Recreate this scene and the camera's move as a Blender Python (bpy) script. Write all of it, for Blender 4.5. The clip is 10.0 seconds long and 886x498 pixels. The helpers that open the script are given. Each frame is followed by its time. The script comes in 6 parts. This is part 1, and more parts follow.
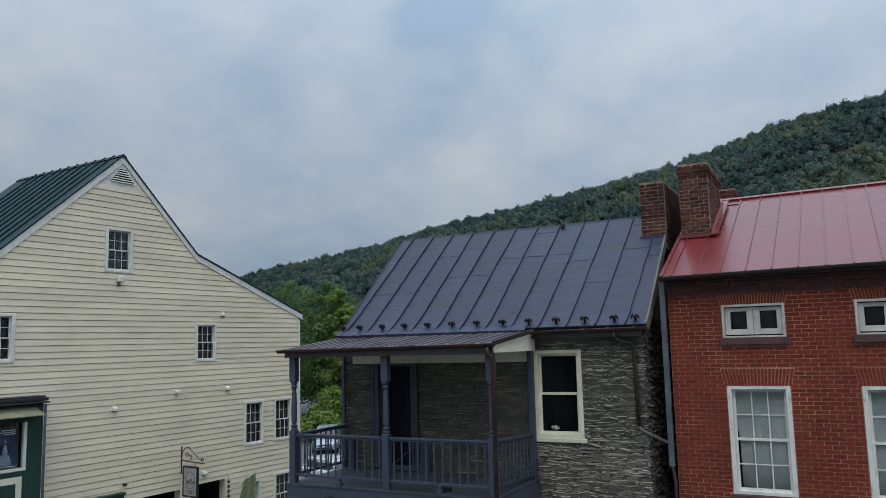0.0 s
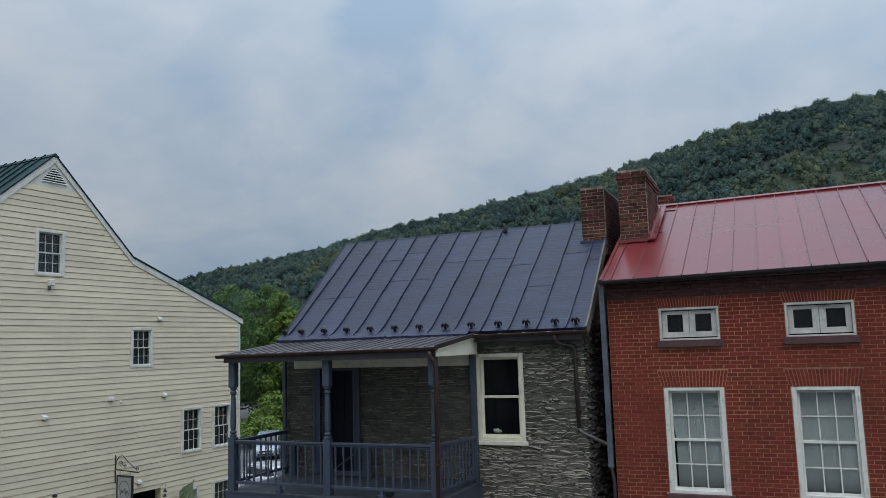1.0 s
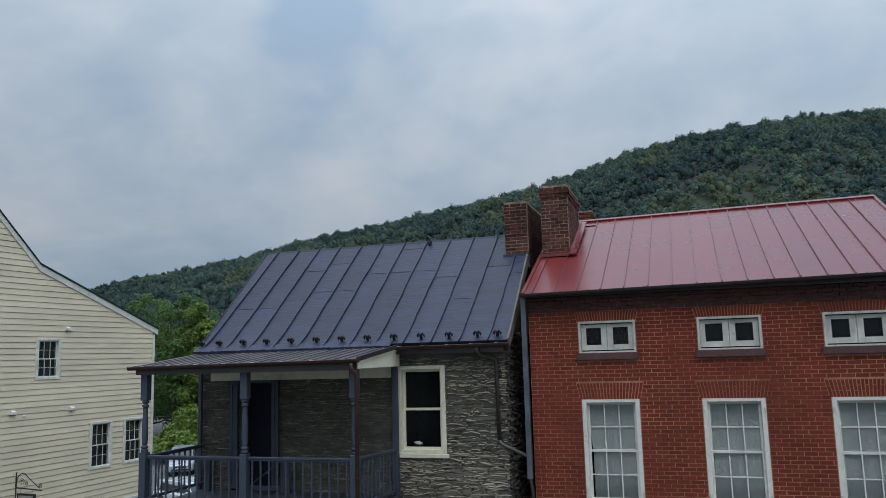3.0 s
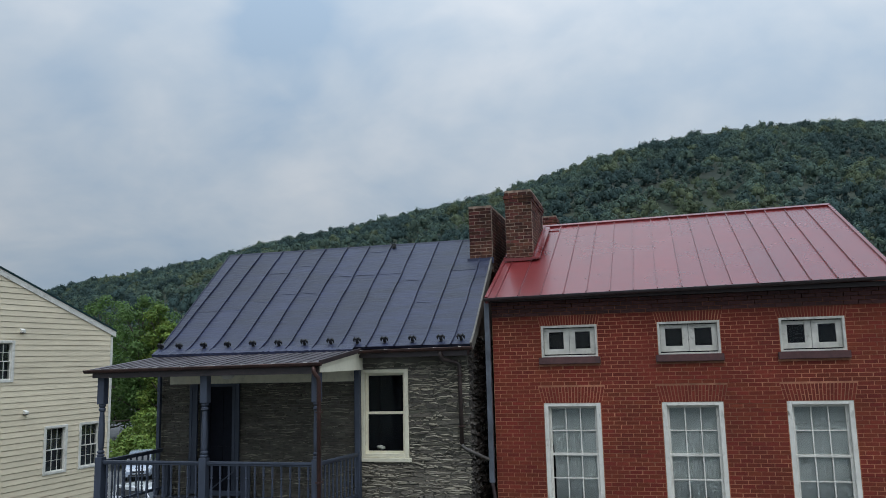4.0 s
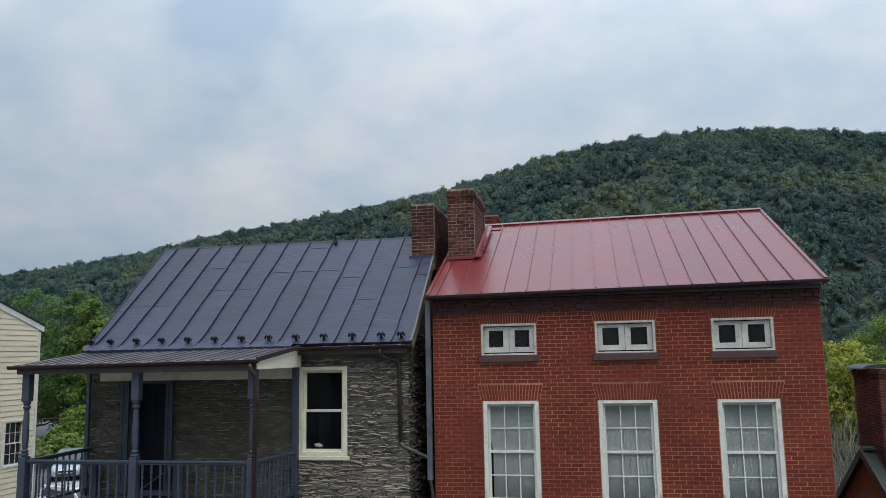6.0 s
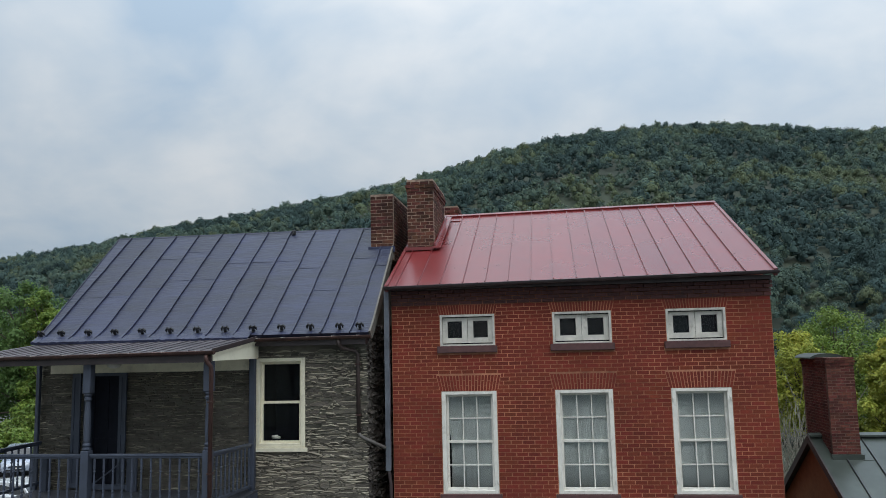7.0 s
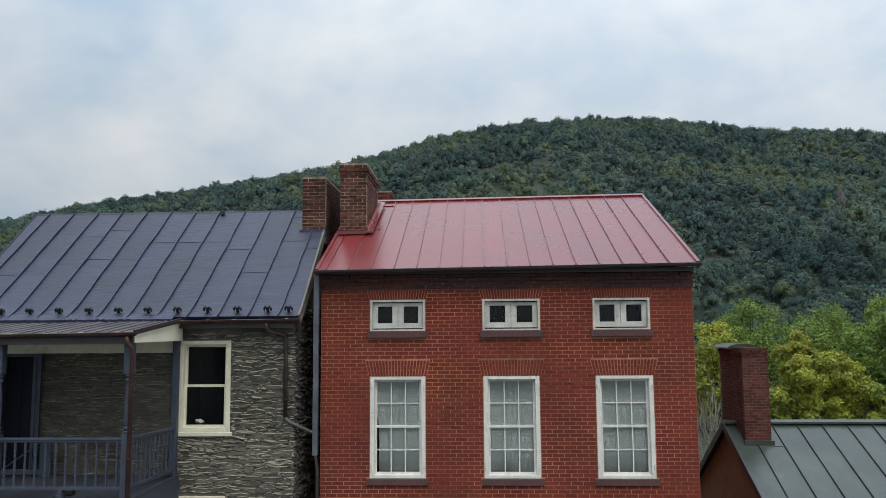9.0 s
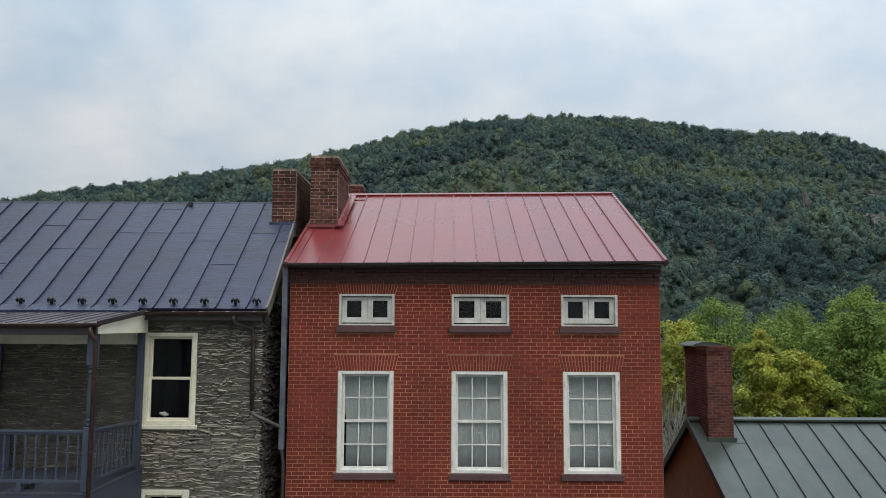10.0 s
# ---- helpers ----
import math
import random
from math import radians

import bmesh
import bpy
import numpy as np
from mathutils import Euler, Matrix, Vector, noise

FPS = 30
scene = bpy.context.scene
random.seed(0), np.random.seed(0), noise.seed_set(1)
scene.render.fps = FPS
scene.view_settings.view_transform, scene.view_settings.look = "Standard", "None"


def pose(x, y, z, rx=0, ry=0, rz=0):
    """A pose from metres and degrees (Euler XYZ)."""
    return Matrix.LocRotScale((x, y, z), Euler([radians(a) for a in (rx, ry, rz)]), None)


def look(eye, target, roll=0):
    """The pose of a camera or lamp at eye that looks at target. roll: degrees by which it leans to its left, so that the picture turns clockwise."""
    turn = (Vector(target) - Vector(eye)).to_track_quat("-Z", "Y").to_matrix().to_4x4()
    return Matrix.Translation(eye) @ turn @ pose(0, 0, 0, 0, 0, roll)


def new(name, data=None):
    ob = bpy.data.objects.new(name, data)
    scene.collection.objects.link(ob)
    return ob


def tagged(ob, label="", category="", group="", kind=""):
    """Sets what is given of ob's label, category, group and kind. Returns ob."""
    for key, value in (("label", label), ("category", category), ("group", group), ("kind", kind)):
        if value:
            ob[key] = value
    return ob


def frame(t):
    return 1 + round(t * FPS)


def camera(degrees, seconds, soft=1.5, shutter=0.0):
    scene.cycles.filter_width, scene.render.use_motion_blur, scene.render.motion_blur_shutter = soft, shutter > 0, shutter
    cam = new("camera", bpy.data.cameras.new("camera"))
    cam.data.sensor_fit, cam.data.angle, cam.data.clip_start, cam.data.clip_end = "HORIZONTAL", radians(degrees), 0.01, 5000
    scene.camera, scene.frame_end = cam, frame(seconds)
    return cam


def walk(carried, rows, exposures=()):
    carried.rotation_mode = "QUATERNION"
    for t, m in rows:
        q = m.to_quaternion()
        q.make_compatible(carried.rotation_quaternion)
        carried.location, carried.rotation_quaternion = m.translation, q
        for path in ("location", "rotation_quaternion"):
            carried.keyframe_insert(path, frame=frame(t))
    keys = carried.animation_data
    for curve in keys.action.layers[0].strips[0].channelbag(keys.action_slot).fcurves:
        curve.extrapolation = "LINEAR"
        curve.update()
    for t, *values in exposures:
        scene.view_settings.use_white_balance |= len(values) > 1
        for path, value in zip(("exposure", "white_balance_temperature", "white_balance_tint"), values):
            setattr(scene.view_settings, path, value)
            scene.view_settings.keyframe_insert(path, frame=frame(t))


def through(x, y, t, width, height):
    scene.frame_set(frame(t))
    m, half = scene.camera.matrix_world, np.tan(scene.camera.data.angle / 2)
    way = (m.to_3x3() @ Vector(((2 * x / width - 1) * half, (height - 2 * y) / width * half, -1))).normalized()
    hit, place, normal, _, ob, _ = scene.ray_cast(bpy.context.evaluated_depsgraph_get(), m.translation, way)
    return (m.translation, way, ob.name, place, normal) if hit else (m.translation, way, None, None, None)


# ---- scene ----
cam = camera(60.0, 10.0, 0.72)
PATH = [
    (0.0, pose(-0.110, -0.123, 5.222, 97.03, 1.44, 27.44)),
    (0.5, pose(-0.102, -0.113, 5.225, 97.12, 1.57, 25.53)),
    (1.0, pose(-0.098, -0.105, 5.225, 97.19, 1.75, 23.27)),
    (1.5, pose(-0.099, -0.098, 5.225, 97.34, 1.82, 21.62)),
    (2.0, pose(-0.095, -0.090, 5.225, 97.57, 1.77, 20.03)),
    (3.5, pose(-0.081, -0.080, 5.221, 98.05, 1.50, 16.36)),
    (4.0, pose(-0.074, -0.081, 5.224, 98.12, 1.42, 14.94)),
    (4.5, pose(-0.070, -0.073, 5.225, 98.21, 1.24, 13.82)),
    (5.0, pose(-0.063, -0.055, 5.225, 98.18, 1.14, 12.47)),
    (6.5, pose(-0.036, -0.040, 5.215, 97.58, 1.18, 9.44)),
    (7.0, pose(-0.019, -0.036, 5.207, 97.18, 1.30, 7.71)),
    (7.5, pose(-0.010, -0.028, 5.207, 96.80, 1.31, 6.25)),
    (8.0, pose(-0.012, -0.021, 5.206, 96.47, 1.18, 4.81)),
    (8.5, pose(-0.009, -0.016, 5.205, 96.25, 0.86, 3.80)),
    (9.0, pose(-0.005, -0.009, 5.204, 96.05, 0.42, 2.59)),
    (9.5, pose(-0.003, -0.003, 5.200, 95.88, 0.02, 1.29)),
    (10.0, pose(0.000, 0.001, 5.200, 95.69, -0.27, 0.32)),
]
EXPOSURES = [(0.0, -0.34, 6040, 8), (2.0, -0.36, 6040, 8), (3.5, -0.33, 6080, 8), (4.0, -0.22, 6130, 8), (5.0, -0.13, 6220, 8), (6.5, -0.05, 6360, 8), (8.0, 0.04, 6480, 8), (10.0, 0.09, 6600, 8)]
walk(cam, PATH, EXPOSURES)

# ---------------------------------------------------------------- world and light
def make_world():
    w = bpy.data.worlds.new("world")
    scene.world = w
    w.use_nodes = True
    nt = w.node_tree
    nt.nodes.clear()
    N, L = nt.nodes.new, nt.links.new
    out, mixs = N("ShaderNodeOutputWorld"), N("ShaderNodeMixShader")
    sky, bsky, bcl = N("ShaderNodeTexSky"), N("ShaderNodeBackground"), N("ShaderNodeBackground")
    sky.sky_type, sky.sun_disc = "NISHITA", False
    sky.sun_elevation, sky.sun_rotation = radians(52), radians(160)
    bsky.inputs["Strength"].default_value = 0.07
    L(sky.outputs["Color"], bsky.inputs["Color"])
    # layered overcast: the direction is laid out on a flat cloud deck
    tc, sep = N("ShaderNodeTexCoord"), N("ShaderNodeSeparateXYZ")
    L(tc.outputs["Generated"], sep.inputs[0])

    def math_node(op, a, b=None, clamp=False):
        n = N("ShaderNodeMath")
        n.operation, n.use_clamp = op, clamp
        for i, v in enumerate((a, b)):
            if v is None:
                continue
            if isinstance(v, (int, float)):
                n.inputs[i].default_value = v
            else:
                L(v, n.inputs[i])
        return n.outputs[0]

    up = math_node("MAXIMUM", sep.outputs["Z"], 0.0)
    den = math_node("ADD", up, 0.42)
    cx, cy = math_node("DIVIDE", sep.outputs["X"], den), math_node("DIVIDE", sep.outputs["Y"], den)
    comb = N("ShaderNodeCombineXYZ")
    L(cx, comb.inputs[0]), L(cy, comb.inputs[1])

    def noise_node(scale, detail, rough, shift):
        mp, nz = N("ShaderNodeMapping"), N("ShaderNodeTexNoise")
        mp.inputs["Location"].default_value = (shift, shift * 0.7, 0.3)
        L(comb.outputs[0], mp.inputs[0]), L(mp.outputs[0], nz.inputs["Vector"])
        nz.inputs["Scale"].default_value, nz.inputs["Detail"].default_value = scale, detail
        nz.inputs["Roughness"].default_value, nz.inputs["Distortion"].default_value = rough, 0.35
        return nz.outputs["Fac"]

    big, fine = noise_node(2.1, 5, 0.55, 3.1), noise_node(6.5, 5, 0.5, 7.7)
    both = math_node("ADD", math_node("MULTIPLY", big, 0.7), math_node("MULTIPLY", fine, 0.3))
    # the larger thick and thin places of the deck, with ragged edges
    rag, off, lift = N("ShaderNodeTexNoise"), N("ShaderNodeVectorMath"), N("ShaderNodeVectorMath")
    rag.inputs["Scale"].default_value, rag.inputs["Detail"].default_value = 5.0, 4
    L(tc.outputs["Generated"], rag.inputs["Vector"])
    off.operation, lift.operation = "MULTIPLY_ADD", "ADD"
    off.inputs[1].default_value, off.inputs[2].default_value = (0.16, 0.16, 0.16), (-0.08, -0.08, -0.08)
    L(rag.outputs["Color"], off.inputs[0]), L(off.outputs[0], lift.inputs[0]), L(tc.outputs["Generated"], lift.inputs[1])
    unit = N("ShaderNodeVectorMath")
    unit.operation = "NORMALIZE"
    L(lift.outputs[0], unit.inputs[0])
    for d, width, amount in CLOUDS:
        dot, fade = N("ShaderNodeVectorMath"), N("ShaderNodeMapRange")
        dot.operation, fade.interpolation_type = "DOT_PRODUCT", "SMOOTHSTEP"
        dot.inputs[1].default_value = d
        fade.inputs[1].default_value, fade.inputs[2].default_value, fade.inputs[4].default_value = math.cos(radians(width)), 1.0, amount
        L(unit.outputs[0], dot.inputs[0]), L(dot.outputs["Value"], fade.inputs[0])
        both = math_node("ADD", both, fade.outputs[0])
    ramp = N("ShaderNodeValToRGB")
    L(both, ramp.inputs[0])
    e = ramp.color_ramp.elements
    e[0].position, e[0].color = 0.32, (0.505, 0.635, 0.79, 1)
    e[1].position, e[1].color = 0.67, (0.87, 0.895, 0.93, 1)
    m = ramp.color_ramp.elements.new(0.5)
    m.color = (0.68, 0.76, 0.85, 1)
    # an overcast dome is about three times as bright overhead as at the horizon
    grad = math_node("ADD", math_node("MULTIPLY", up, CLOUD_MID), CLOUD_LOW)
    grad = math_node("ADD", grad, math_node("MULTIPLY", math_node("POWER", up, 4.0), CLOUD_ZENITH))
    # the deck is thinner, so brighter, on the sun's side
    grad = math_node("MULTIPLY", grad, math_node("ADD", math_node("MULTIPLY", sep.outputs["X"], 0.16), 1.03))
    L(ramp.outputs[0], bcl.inputs["Color"]), L(grad, bcl.inputs["Strength"])
    mixs.inputs[0].default_value = 0.93
    L(bsky.outputs[0], mixs.inputs[1]), L(bcl.outputs[0], mixs.inputs[2]), L(mixs.outputs[0], out.inputs[0])


CLOUD_LOW, CLOUD_MID, CLOUD_ZENITH = 0.60, 0.92, 2.5
# direction, half width in degrees, thicker (-) or thinner (+)
CLOUDS = [((-0.346, 0.856, 0.385), 9.0, -0.14), ((-0.408, 0.840, 0.357), 7.5, -0.10), ((-0.466, 0.818, 0.338), 7.0, -0.09), ((-0.280, 0.885, 0.368), 6.0, -0.04),
          ((-0.396, 0.858, 0.325), 5.0, 0.08), ((-0.299, 0.891, 0.337), 7.5, 0.08), ((-0.522, 0.785, 0.332), 7.0, 0.09), ((-0.144, 0.897, 0.418), 11.0, 0.05),
          ((-0.192, 0.909, 0.370), 8.0, 0.03), ((0.138, 0.920, 0.367), 6.0, -0.03), ((0.100, 0.900, 0.420), 14.0, 0.03), ((-0.588, 0.797, 0.141), 12.0, -0.08),
          ((-0.682, 0.700, 0.205), 10.0, 0.02), ((-0.573, 0.745, 0.342), 6.0, -0.04), ((-0.704, 0.607, 0.370), 18.0, 0.09), ((-0.617, 0.758, 0.216), 8.0, 0.05), ((-0.320, 0.875, 0.350), 15.0, -0.05)]
make_world()
sun_data = bpy.data.lights.new("sun", "SUN")
sun_data.energy, sun_data.angle, sun_data.color = 0.95, radians(30), (1.0, 0.97, 0.92)
sun = new("sun", sun_data)
sun.matrix_world = look((14, -26, 55), (0, 12, 0))


# ---------------------------------------------------------------- materials
def material(name, c1, c2, scale=8.0, rough=0.6, metal=0.0, bump=0.0, bump_scale=40.0, rand=0.0, island=0.0, wear=0.25,
             wear_scale=0.7, stretch=(1, 1, 1), spec=0.5, coat=0.0, rough_var=0.12, hue=0.0, detail=6.0, through=0.0, chips=0.0, sharp=0.2, bump_dist=0.02):
    """Two colours mixed by a fine noise, broad wear on top, relief, and a brightness of its own for each piece."""
    mt = bpy.data.materials.new(name)
    mt.use_nodes = True
    nt = mt.node_tree
    N, L = nt.nodes.new, nt.links.new
    bs = nt.nodes["Principled BSDF"]
    geo, mp = N("ShaderNodeNewGeometry"), N("ShaderNodeMapping")
    mp.inputs["Scale"].default_value = stretch
    L(geo.outputs["Position"], mp.inputs[0])

    def noise_node(sc, det, rgh=0.6):
        nz = N("ShaderNodeTexNoise")
        nz.inputs["Scale"].default_value, nz.inputs["Detail"].default_value = sc, det
        nz.inputs["Roughness"].default_value = rgh
        L(mp.outputs[0], nz.inputs["Vector"])
        return nz.outputs["Fac"]

    mix = N("ShaderNodeMix")
    mix.data_type = "RGBA"
    mr = N("ShaderNodeMapRange")
    mr.inputs[1].default_value, mr.inputs[2].default_value = 0.5 - sharp, 0.5 + sharp
    L(noise_node(scale, detail), mr.inputs[0])
    L(mr.outputs[0], mix.inputs["Factor"])
    mix.inputs["A"].default_value, mix.inputs["B"].default_value = (*c1, 1), (*c2, 1)
    hsv = N("ShaderNodeHueSaturation")
    colour = mix.outputs["Result"]
    if chips:
        # flaked and dirty spots with ragged edges
        cm, cr = N("ShaderNodeMix"), N("ShaderNodeMapRange")
        cm.data_type = "RGBA"
        cr.inputs[1].default_value, cr.inputs[2].default_value, cr.inputs[4].default_value = 0.56, 0.68, chips
        L(noise_node(5.0, 8, 0.7), cr.inputs[0]), L(cr.outputs[0], cm.inputs["Factor"])
        L(colour, cm.inputs["A"])
        cm.inputs["B"].default_value = (0.20, 0.165, 0.125, 1)
        colour = cm.outputs["Result"]
    L(colour, hsv.inputs["Color"])
    wr = N("ShaderNodeMapRange")
    wr.inputs[1].default_value, wr.inputs[2].default_value = 0.3, 0.7
    wr.inputs[3].default_value, wr.inputs[4].default_value = 1 - wear, 1 + wear * 0.6
    broad = noise_node(wear_scale, 4)
    L(broad, wr.inputs[0])
    value = wr.outputs[0]
    for amount, source in ((rand, "obj"), (island, "isl")):
        if amount:
            src = N("ShaderNodeObjectInfo").outputs["Random"] if source == "obj" else geo.outputs["Random Per Island"]
            rr, mul = N("ShaderNodeMapRange"), N("ShaderNodeMath")
            rr.inputs[3].default_value, rr.inputs[4].default_value = 1 - amount, 1 + amount
            mul.operation = "MULTIPLY"
            L(src, rr.inputs[0]), L(rr.outputs[0], mul.inputs[0]), L(value, mul.inputs[1])
            value = mul.outputs[0]
            if hue:
                hr, fr, m7 = N("ShaderNodeMapRange"), N("ShaderNodeMath"), N("ShaderNodeMath")
                m7.operation, fr.operation = "MULTIPLY", "FRACT"
                m7.inputs[1].default_value = 7.31
                L(src, m7.inputs[0]), L(m7.outputs[0], fr.inputs[0]), L(fr.outputs[0], hr.inputs[0])
                hr.inputs[3].default_value, hr.inputs[4].default_value = 0.5 - hue, 0.5 + hue
                L(hr.outputs[0], hsv.inputs["Hue"])
    L(value, hsv.inputs["Value"])
    L(hsv.outputs[0], bs.inputs["Base Color"])
    rg = N("ShaderNodeMapRange")
    rg.inputs[3].default_value, rg.inputs[4].default_value = max(0.02, rough - rough_var), min(1, rough + rough_var)
    L(broad, rg.inputs[0]), L(rg.outputs[0], bs.inputs["Roughness"])
    bs.inputs["Metallic"].default_value, bs.inputs["Specular IOR Level"].default_value = metal, spec
    bs.inputs["Coat Weight"].default_value = coat
    if through:
        tr, ms = N("ShaderNodeBsdfTranslucent"), N("ShaderNodeMixShader")
        ms.inputs[0].default_value = through
        L(hsv.outputs[0], tr.inputs["Color"]), L(bs.outputs[0], ms.inputs[1]), L(tr.outputs[0], ms.inputs[2])
        L(ms.outputs[0], nt.nodes["Material Output"].inputs["Surface"])
    if bump:
        bp = N("ShaderNodeBump")
        bp.inputs["Strength"].default_value, bp.inputs["Distance"].default_value = min(1.0, bump), bump_dist
        L(noise_node(bump_scale, 5), bp.inputs["Height"]), L(bp.outputs[0], bs.inputs["Normal"])
    return mt


def glass(name, tint=(0.93, 0.95, 0.95), rough=0.015):
    """A thin pane: clear, with the gloss of glass that grows at grazing angles."""
    mt = bpy.data.materials.new(name)
    mt.use_nodes = True
    nt = mt.node_tree
    nt.nodes.remove(nt.nodes["Principled BSDF"])
    N, L = nt.nodes.new, nt.links.new
    tr, gl, fr, mx = N("ShaderNodeBsdfTransparent"), N("ShaderNodeBsdfGlossy"), N("ShaderNodeFresnel"), N("ShaderNodeMixShader")
    tr.inputs["Color"].default_value, gl.inputs["Roughness"].default_value, fr.inputs["IOR"].default_value = (*tint, 1), rough, 1.32
    L(fr.outputs[0], mx.inputs[0]), L(tr.outputs[0], mx.inputs[1]), L(gl.outputs[0], mx.inputs[2])
    L(mx.outputs[0], nt.nodes["Material Output"].inputs["Surface"])
    return mt


M_BRICK = material("red_brick", (0.208, 0.0370, 0.0200), (0.140, 0.0258, 0.0152), 22, 0.85, bump=0.35, bump_scale=90, rand=0.16, island=0.16, hue=0.006, wear=0.25, spec=0.3)
M_MORTAR = material("mortar", (0.47, 0.215, 0.122), (0.29, 0.125, 0.074), 9, 0.95, bump=0.4, bump_scale=120, wear=0.55, wear_scale=0.9)
M_OLD_BRICK = material("old_brick", (0.160, 0.056, 0.036), (0.058, 0.024, 0.019), 14, 0.9, bump=0.5, bump_scale=80, rand=0.4, island=0.5, hue=0.02, wear=0.5, wear_scale=1.8, spec=0.3)
M_OLD_MORTAR = material("old_mortar", (0.44, 0.32, 0.235), (0.13, 0.095, 0.075), 11, 0.95, bump=0.4, bump_scale=90, wear=0.45, wear_scale=2)
M_DULL_BRICK = material("dull_red_brick", (0.150, 0.046, 0.034), (0.075, 0.026, 0.021), 12, 0.9, bump=0.5, bump_scale=80, island=0.35, hue=0.012, wear=0.5, wear_scale=2.2, spec=0.3)
M_DULL_MORTAR = material("dirty_mortar", (0.22, 0.125, 0.092), (0.075, 0.048, 0.040), 7, 0.95, bump=0.4, bump_scale=90, wear=0.5, wear_scale=2.5)
M_STONE = material("slate_rubble", (0.182, 0.163, 0.124), (0.080, 0.075, 0.063), 11, 0.85, bump=1.0, bump_scale=22, rand=0.4, island=0.4, hue=0.03, wear=0.25, stretch=(1, 1, 5.0))
# dirtier, browner rubble, with the porch roof's shade darkened into the colour
M_PORCH_STONE = material("shaded_grimy_rubble", (0.148, 0.132, 0.102), (0.074, 0.068, 0.057), 11, 0.9, bump=0.9, bump_scale=22, island=0.25, hue=0.02, wear=0.35, wear_scale=1.2, stretch=(1, 1, 4.0))
# side wall rubble: soot, plus shade of the narrow gap put into the colour
M_SIDE_STONE = material("shaded_sooty_rubble", (0.155, 0.134, 0.116), (0.070, 0.062, 0.058), 13, 0.95, bump=1.0, bump_scale=24, island=0.4, wear=0.4, wear_scale=1.5, spec=0.2)
M_LIME = material("lime_mortar", (0.44, 0.395, 0.30), (0.25, 0.225, 0.175), 8, 0.95, bump=0.8, bump_scale=50, wear=0.4, wear_scale=2)
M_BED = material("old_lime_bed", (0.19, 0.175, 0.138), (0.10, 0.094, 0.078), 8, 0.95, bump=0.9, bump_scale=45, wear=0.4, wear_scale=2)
M_RED_METAL = material("red_painted_metal", (0.175, 0.022, 0.022), (0.15, 0.019, 0.02), 3, 0.28, spec=0.66, wear=0.14, rand=0.08, rough_var=0.06)
M_BLUE_METAL = material("slate_blue_roof_metal", (0.030, 0.035, 0.070), (0.018, 0.021, 0.045), 5, 0.42, spec=0.36, bump=0.45, bump_scale=6, bump_dist=0.03, rand=0.2, wear=0.45, wear_scale=1.2, stretch=(0.7, 3.5, 3.5))
M_BLACK_METAL = material("dark_grey_roof_metal", (0.054, 0.067, 0.056), (0.038, 0.047, 0.041), 2, 0.32, spec=0.42, wear=0.3, wear_scale=1.1, rough_var=0.08)
M_GREEN_METAL = material("green_roof_metal", (0.010, 0.036, 0.038), (0.007, 0.027, 0.029), 4, 0.55, wear=0.2, spec=0.2)
M_COPPER = material("weathered_copper", (0.092, 0.045, 0.037), (0.050, 0.028, 0.024), 9, 0.38, metal=0.4, wear=0.35, wear_scale=3)
M_GUTTER = material("dark_gutter", (0.065, 0.046, 0.046), (0.042, 0.031, 0.033), 9, 0.45, wear=0.3)
M_GALV = material("grey_downspout", (0.115, 0.127, 0.152), (0.075, 0.084, 0.102), 7, 0.5, wear=0.3, wear_scale=3)
M_FOOT = material("dull_grey_metal", (0.17, 0.155, 0.14), (0.11, 0.10, 0.092), 9, 0.45, wear=0.3, wear_scale=3)
M_CREAM = material("cream_paint", (0.74, 0.695, 0.535), (0.65, 0.605, 0.465), 9, 0.6, wear=0.12, wear_scale=2, chips=0.28)
M_WHITE = material("white_paint", (0.74, 0.715, 0.65), (0.64, 0.615, 0.55), 9, 0.6, wear=0.12, wear_scale=4, bump=0.1, chips=0.35)
# paler, cleaner cream: the strong light on the end board is in the colour
M_TRIM_CREAM = material("lit_cream_paint", (0.80, 0.76, 0.60), (0.74, 0.70, 0.545), 5, 0.55, wear=0.08, wear_scale=2, chips=0.08)
M_OLD_WHITE = material("old_white_paint", (0.63, 0.605, 0.545), (0.51, 0.49, 0.44), 7, 0.65, wear=0.25, wear_scale=4, bump=0.15, chips=0.75)
M_CORBEL_BRICK = material("dark_cornice_brick", (0.090, 0.030, 0.027), (0.055, 0.021, 0.020), 18, 0.85, bump=0.35, bump_scale=90, island=0.2, wear=0.3)
M_SIDING = material("yellow_siding", (0.757, 0.657, 0.477), (0.707, 0.609, 0.440), 6, 0.65, wear=0.12, wear_scale=0.6, rand=0.05, stretch=(1, 1, 3))
M_BROWNSTONE = material("brownstone", (0.108, 0.050, 0.048), (0.078, 0.038, 0.038), 20, 0.85, bump=0.3, wear=0.25, wear_scale=3)
M_SLATEPAINT = material("slate_blue_paint", (0.050, 0.062, 0.091), (0.037, 0.046, 0.068), 12, 0.55, wear=0.25, wear_scale=3)
M_GREENPAINT = material("dark_green_paint", (0.020, 0.055, 0.042), (0.016, 0.045, 0.035), 12, 0.5, wear=0.2)
M_BROWNWALL = material("brown_stucco", (0.33, 0.17, 0.08), (0.25, 0.128, 0.062), 6, 0.85, bump=0.3, wear=0.25)
# near-black colour that stands for the shade inside rooms, recesses and slots
M_DARK = material("interior_shade", (0.024, 0.026, 0.034), (0.017, 0.018, 0.024), 5, 0.9, spec=0.1)
M_CURTAIN = material("white_curtain", (0.87, 0.89, 0.86), (0.80, 0.82, 0.79), 3, 0.9, wear=0.1)
